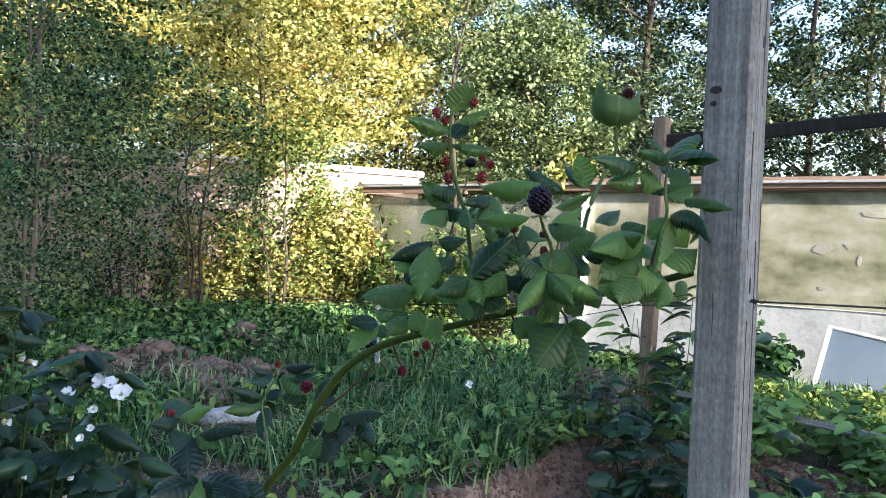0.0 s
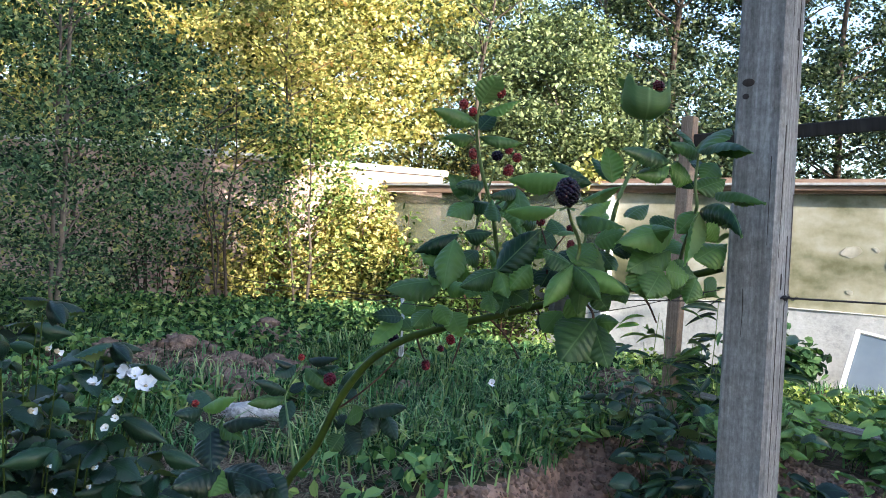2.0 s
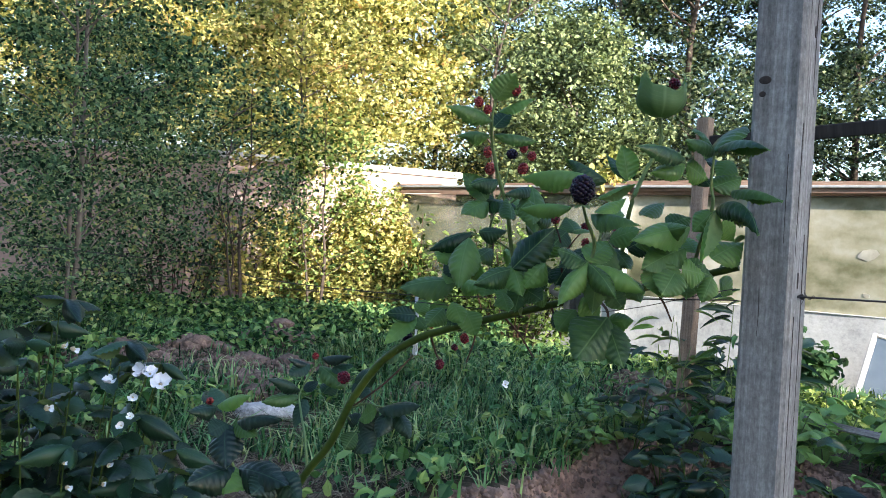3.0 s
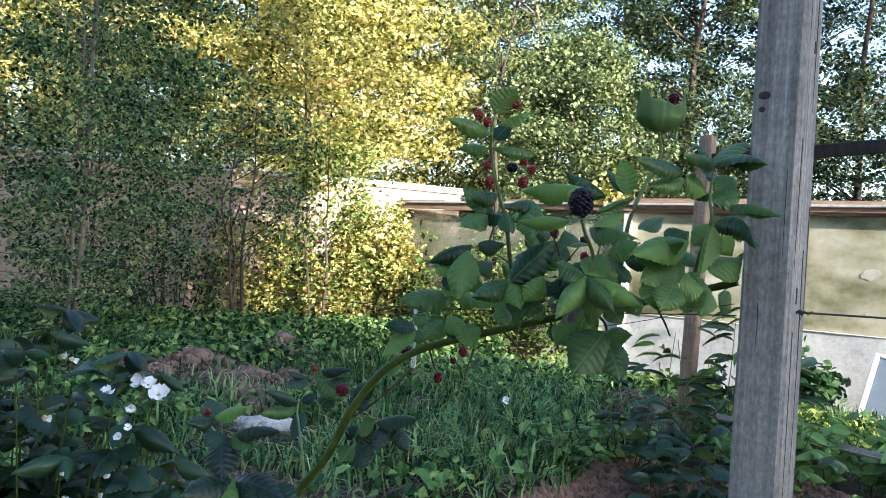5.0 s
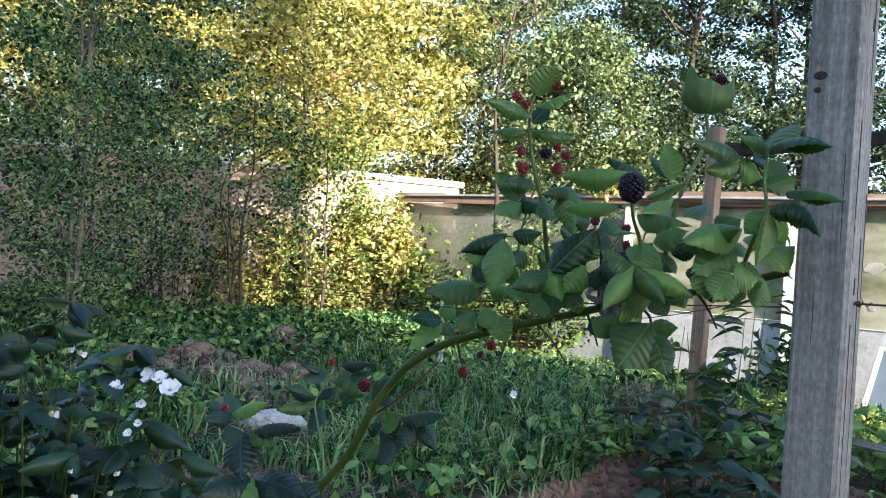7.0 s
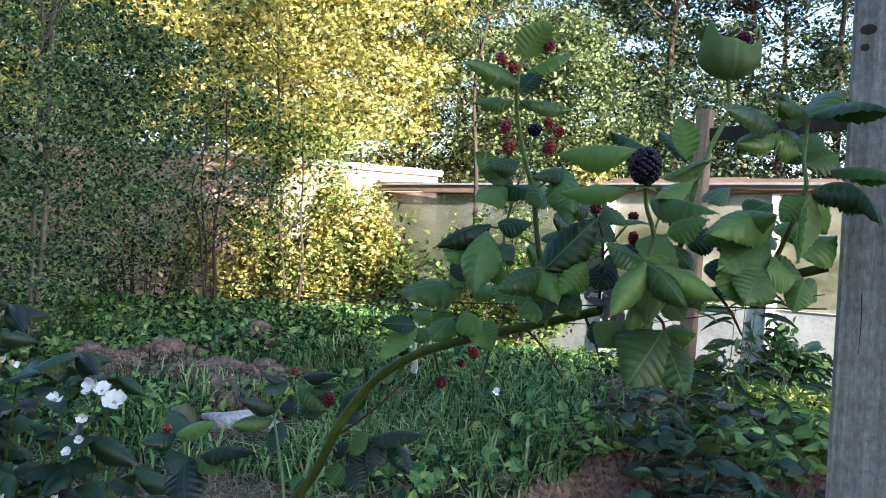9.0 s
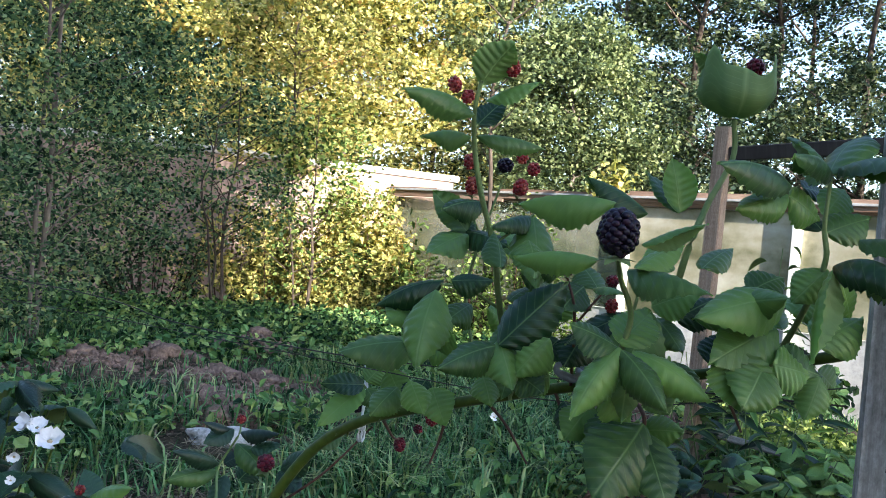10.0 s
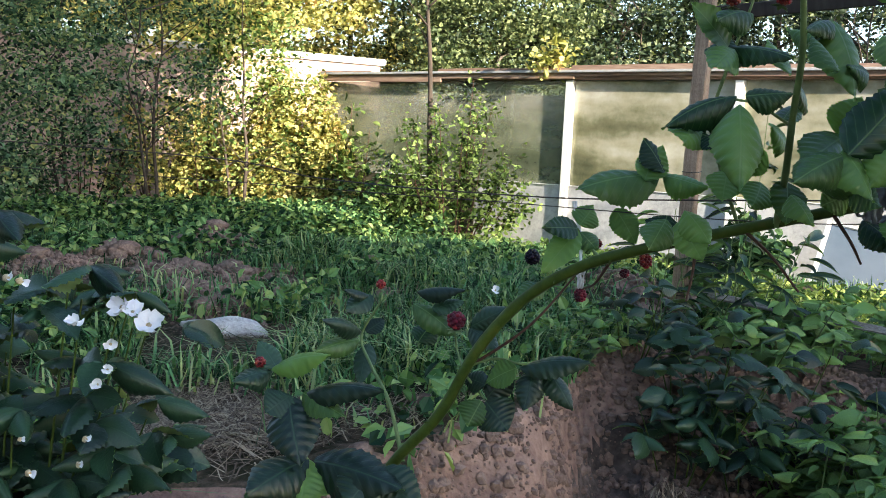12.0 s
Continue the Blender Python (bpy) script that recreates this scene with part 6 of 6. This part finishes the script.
def crumbs(n, where, seed):
    rng, rr = np.random.default_rng(seed), random.Random(seed)
    ico = bmesh.new()
    bmesh.ops.create_icosphere(ico, subdivisions=1, radius=1.0)
    base, tri = np.array([tuple(q.co) for q in ico.verts]), np.array([[q.index for q in f.verts] for f in ico.faces])
    ico.free()
    v, f = [], []
    while len(v) < n:
        q = where(rng)
        if q is None:
            continue
        s_ = 0.003 + 0.016 * rng.random() ** 3
        v.append(base * s_ * rng.uniform(0.65, 1.3, (len(base), 3)) + np.array([q[0], q[1], height(q[0], q[1]) + s_ * 0.3]))
        f.append(tri + len(base) * (len(v) - 1))
    return tagged(soup("soil_crumbs", np.concatenate(v), np.concatenate(f), M_CLOD), "loose crumbs of brown soil", "soil", kind="stuff")


def dug_or_mound(rng):
    if rng.random() < 0.6:
        return dug(rng)
    mx, my, mh, mr = MOUNDS[rng.integers(0, len(MOUNDS))]
    return rng.normal(mx, mr * 0.6), rng.normal(my, mr * 0.6)


crumbs(14000, dug_or_mound, 17)


def lump(name, at_, s, material, label, category, seed, group=""):
    """A rough rounded lump half sunk into the ground."""
    bm = bmesh.new()
    bmesh.ops.create_icosphere(bm, subdivisions=3, radius=1.0)
    for v in bm.verts:
        n = noise.noise(v.co * 1.3 + Vector((seed, 0, 0))) * 0.35 + noise.noise(v.co * 3.7 + Vector((0, seed, 0))) * 0.22 + noise.noise(v.co * 9.0 + Vector((0, 0, seed))) * 0.12
        v.co = Vector((v.co.x * s[0], v.co.y * s[1], v.co.z * s[2])) * (1 + n)
    ob = part(name, bm, material, smooth=True)
    ob.matrix_world = Matrix.Translation(at_)
    return tagged(ob, label, category, group)


rk = lump("rock", (-0.745, 3.24, height(-0.745, 3.24) + 0.03), (0.13, 0.055, 0.036), M_ROCK, "flat pale flaking stone lying in the grass", "rock", 3)
rk.rotation_euler = (0, 0, 0.25)
rs = random.Random(12)
for k in range(86):
    if k < 60:
        mx_, my_, mh, mr = MOUNDS[k % len(MOUNDS)]
        x, y, sz = mx_ + rs.gauss(0, mr * 0.55), my_ + rs.gauss(0, mr * 0.55), rs.uniform(0.02, 0.06)
    else:
        x, y, sz = rs.uniform(-0.3, 1.1), rs.uniform(2.05, 2.8), rs.uniform(0.012, 0.032)
    lump("clod", (x, y, height(x, y) + sz * 0.2), (sz * rs.uniform(0.8, 1.4), sz, sz * 0.7), M_CLOD, "crumbly brown clod of dug soil", "clod", k * 3.7, "clods of soil")


# ---- at the greenhouse ----
def leaf_shrub(name, centre, half, n, size, material, label, seed, stalks=14):
    rng, rr = np.random.default_rng(seed), random.Random(seed)
    t = thing(name, Matrix.Translation(centre), label, "shrub")
    bpy.context.view_layer.update()
    cen = []
    for k in range(stalks):
        x, y, h = rr.uniform(-half[0], half[0]), rr.uniform(-half[1], half[1]), half[2] * rr.uniform(0.55, 1.15)
        h *= 1 - 0.65 * abs(x) / half[0]
        line = smooth_line([Vector((x * 0.3, y * 0.3, -0.05)), Vector((x * 0.7, y * 0.7, h * 0.5)), Vector((x, y, h))], 5)
        part("stalk", tube(bmesh.new(), line, 0.006, 0.002, 5, 0.1, rr), M_STALK, t)
        cen += [tuple(q) for q in line[3:]]
    v, f = leaf_cloud(np.array(cen), 0.05, n, size, rng, 1.0, 0.1)
    soup("foliage", v, f, material, t)
    return t


leaf_shrub("shrub", (0.30, 7.42, height(0.30, 7.42)), (0.6, 0.2, 1.35), 3400, 0.042, F_SHRUB, "yellow-green shrub growing against the greenhouse", 5, 26)
leaf_shrub("shrub", (-0.25, 7.7, height(-0.25, 7.7)), (0.4, 0.2, 0.65), 1500, 0.05, F_WEED, "green shrub growing against the greenhouse", 6, 16)
# F_SUN and F_SHADE carry sun and shade in the leaf colour.
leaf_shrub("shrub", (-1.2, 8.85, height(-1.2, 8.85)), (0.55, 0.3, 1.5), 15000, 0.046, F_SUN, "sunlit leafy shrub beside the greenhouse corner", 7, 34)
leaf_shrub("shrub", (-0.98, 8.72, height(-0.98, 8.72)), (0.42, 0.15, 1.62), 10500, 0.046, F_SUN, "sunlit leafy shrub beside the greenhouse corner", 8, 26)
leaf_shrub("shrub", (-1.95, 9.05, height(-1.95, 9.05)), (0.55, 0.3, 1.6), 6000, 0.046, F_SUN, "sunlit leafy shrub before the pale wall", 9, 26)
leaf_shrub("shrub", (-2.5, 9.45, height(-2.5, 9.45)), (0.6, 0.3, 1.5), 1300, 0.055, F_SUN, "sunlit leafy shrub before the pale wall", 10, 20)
leaf_shrub("shrub", (-2.85, 8.3, height(-2.85, 8.3)), (0.6, 0.3, 1.3), 1500, 0.042, F_SHADE, "green shrub before the pale wall, tinted bluish for shade", 13, 22)
p = GH + U * 0.5 - V * 0.22
leaf_shrub("vine", (p.x, p.y, height(p.x, p.y)), (0.36, 0.1, 1.15), 420, 0.065, F_SHRUB, "broad-leaved vine climbing the greenhouse film", 11, 12)
for k, (s, o, z, h) in enumerate(((0.45, 0.45, -0.1, 1.1), (1.0, 0.6, -0.1, 0.9), (1.7, 0.55, -0.1, 0.8))):
    p = GH + U * s + V * o
    leaf_shrub("greenhouse_plant", (p.x, p.y, -0.15), (0.35, 0.2, h), 500, 0.12, F_BUSH, "dark leafy plant growing inside the greenhouse", 20 + k, 8)
p = GH + U * 4.15 - V * 0.45
leaf_shrub("nettle", (p.x, p.y, height(p.x, p.y)), (0.3, 0.15, 0.5), 700, 0.07, F_BUSH, "dark nettles before the white sheeting", 44, 12)
p = GH + U * 2.36 - V * 0.03
leaf_shrub("creeper", (p.x, p.y, 1.33), (0.16, 0.05, 0.26), 240, 0.06, F_SUN, "yellowing creeper on the greenhouse top board", 31, 6)


def leaning_panel():
    m = GHM @ pose(4.46, -0.5, -0.3, -14, 9, 0)
    g = thing("leaning_window", m, "white framed film window leaning on the greenhouse", "window")
    for lo, hi in (((0, 0, 0), (0.03, 0.03, 0.68)), ((0.97, 0, 0), (1.0, 0.03, 0.68)), ((0.033, 0, 0), (0.967, 0.03, 0.025)), ((0.033, 0, 0.66), (0.967, 0.03, 0.68))):
        part("frame", boxed(lo, hi, 0.004), M_WHITE, g)
    part("pane", boxed((0.033, 0.012, 0.028), (0.967, 0.018, 0.657)), M_HAZE, g, "bluish hazy film")


leaning_panel()
timber("low_rail", (0.86, 3.47, 0.235), (2.4, 2.22, 0.10), 0.024, 0.022, -38, M_POST, "grey weathered pole lying low along the bed", "rail")
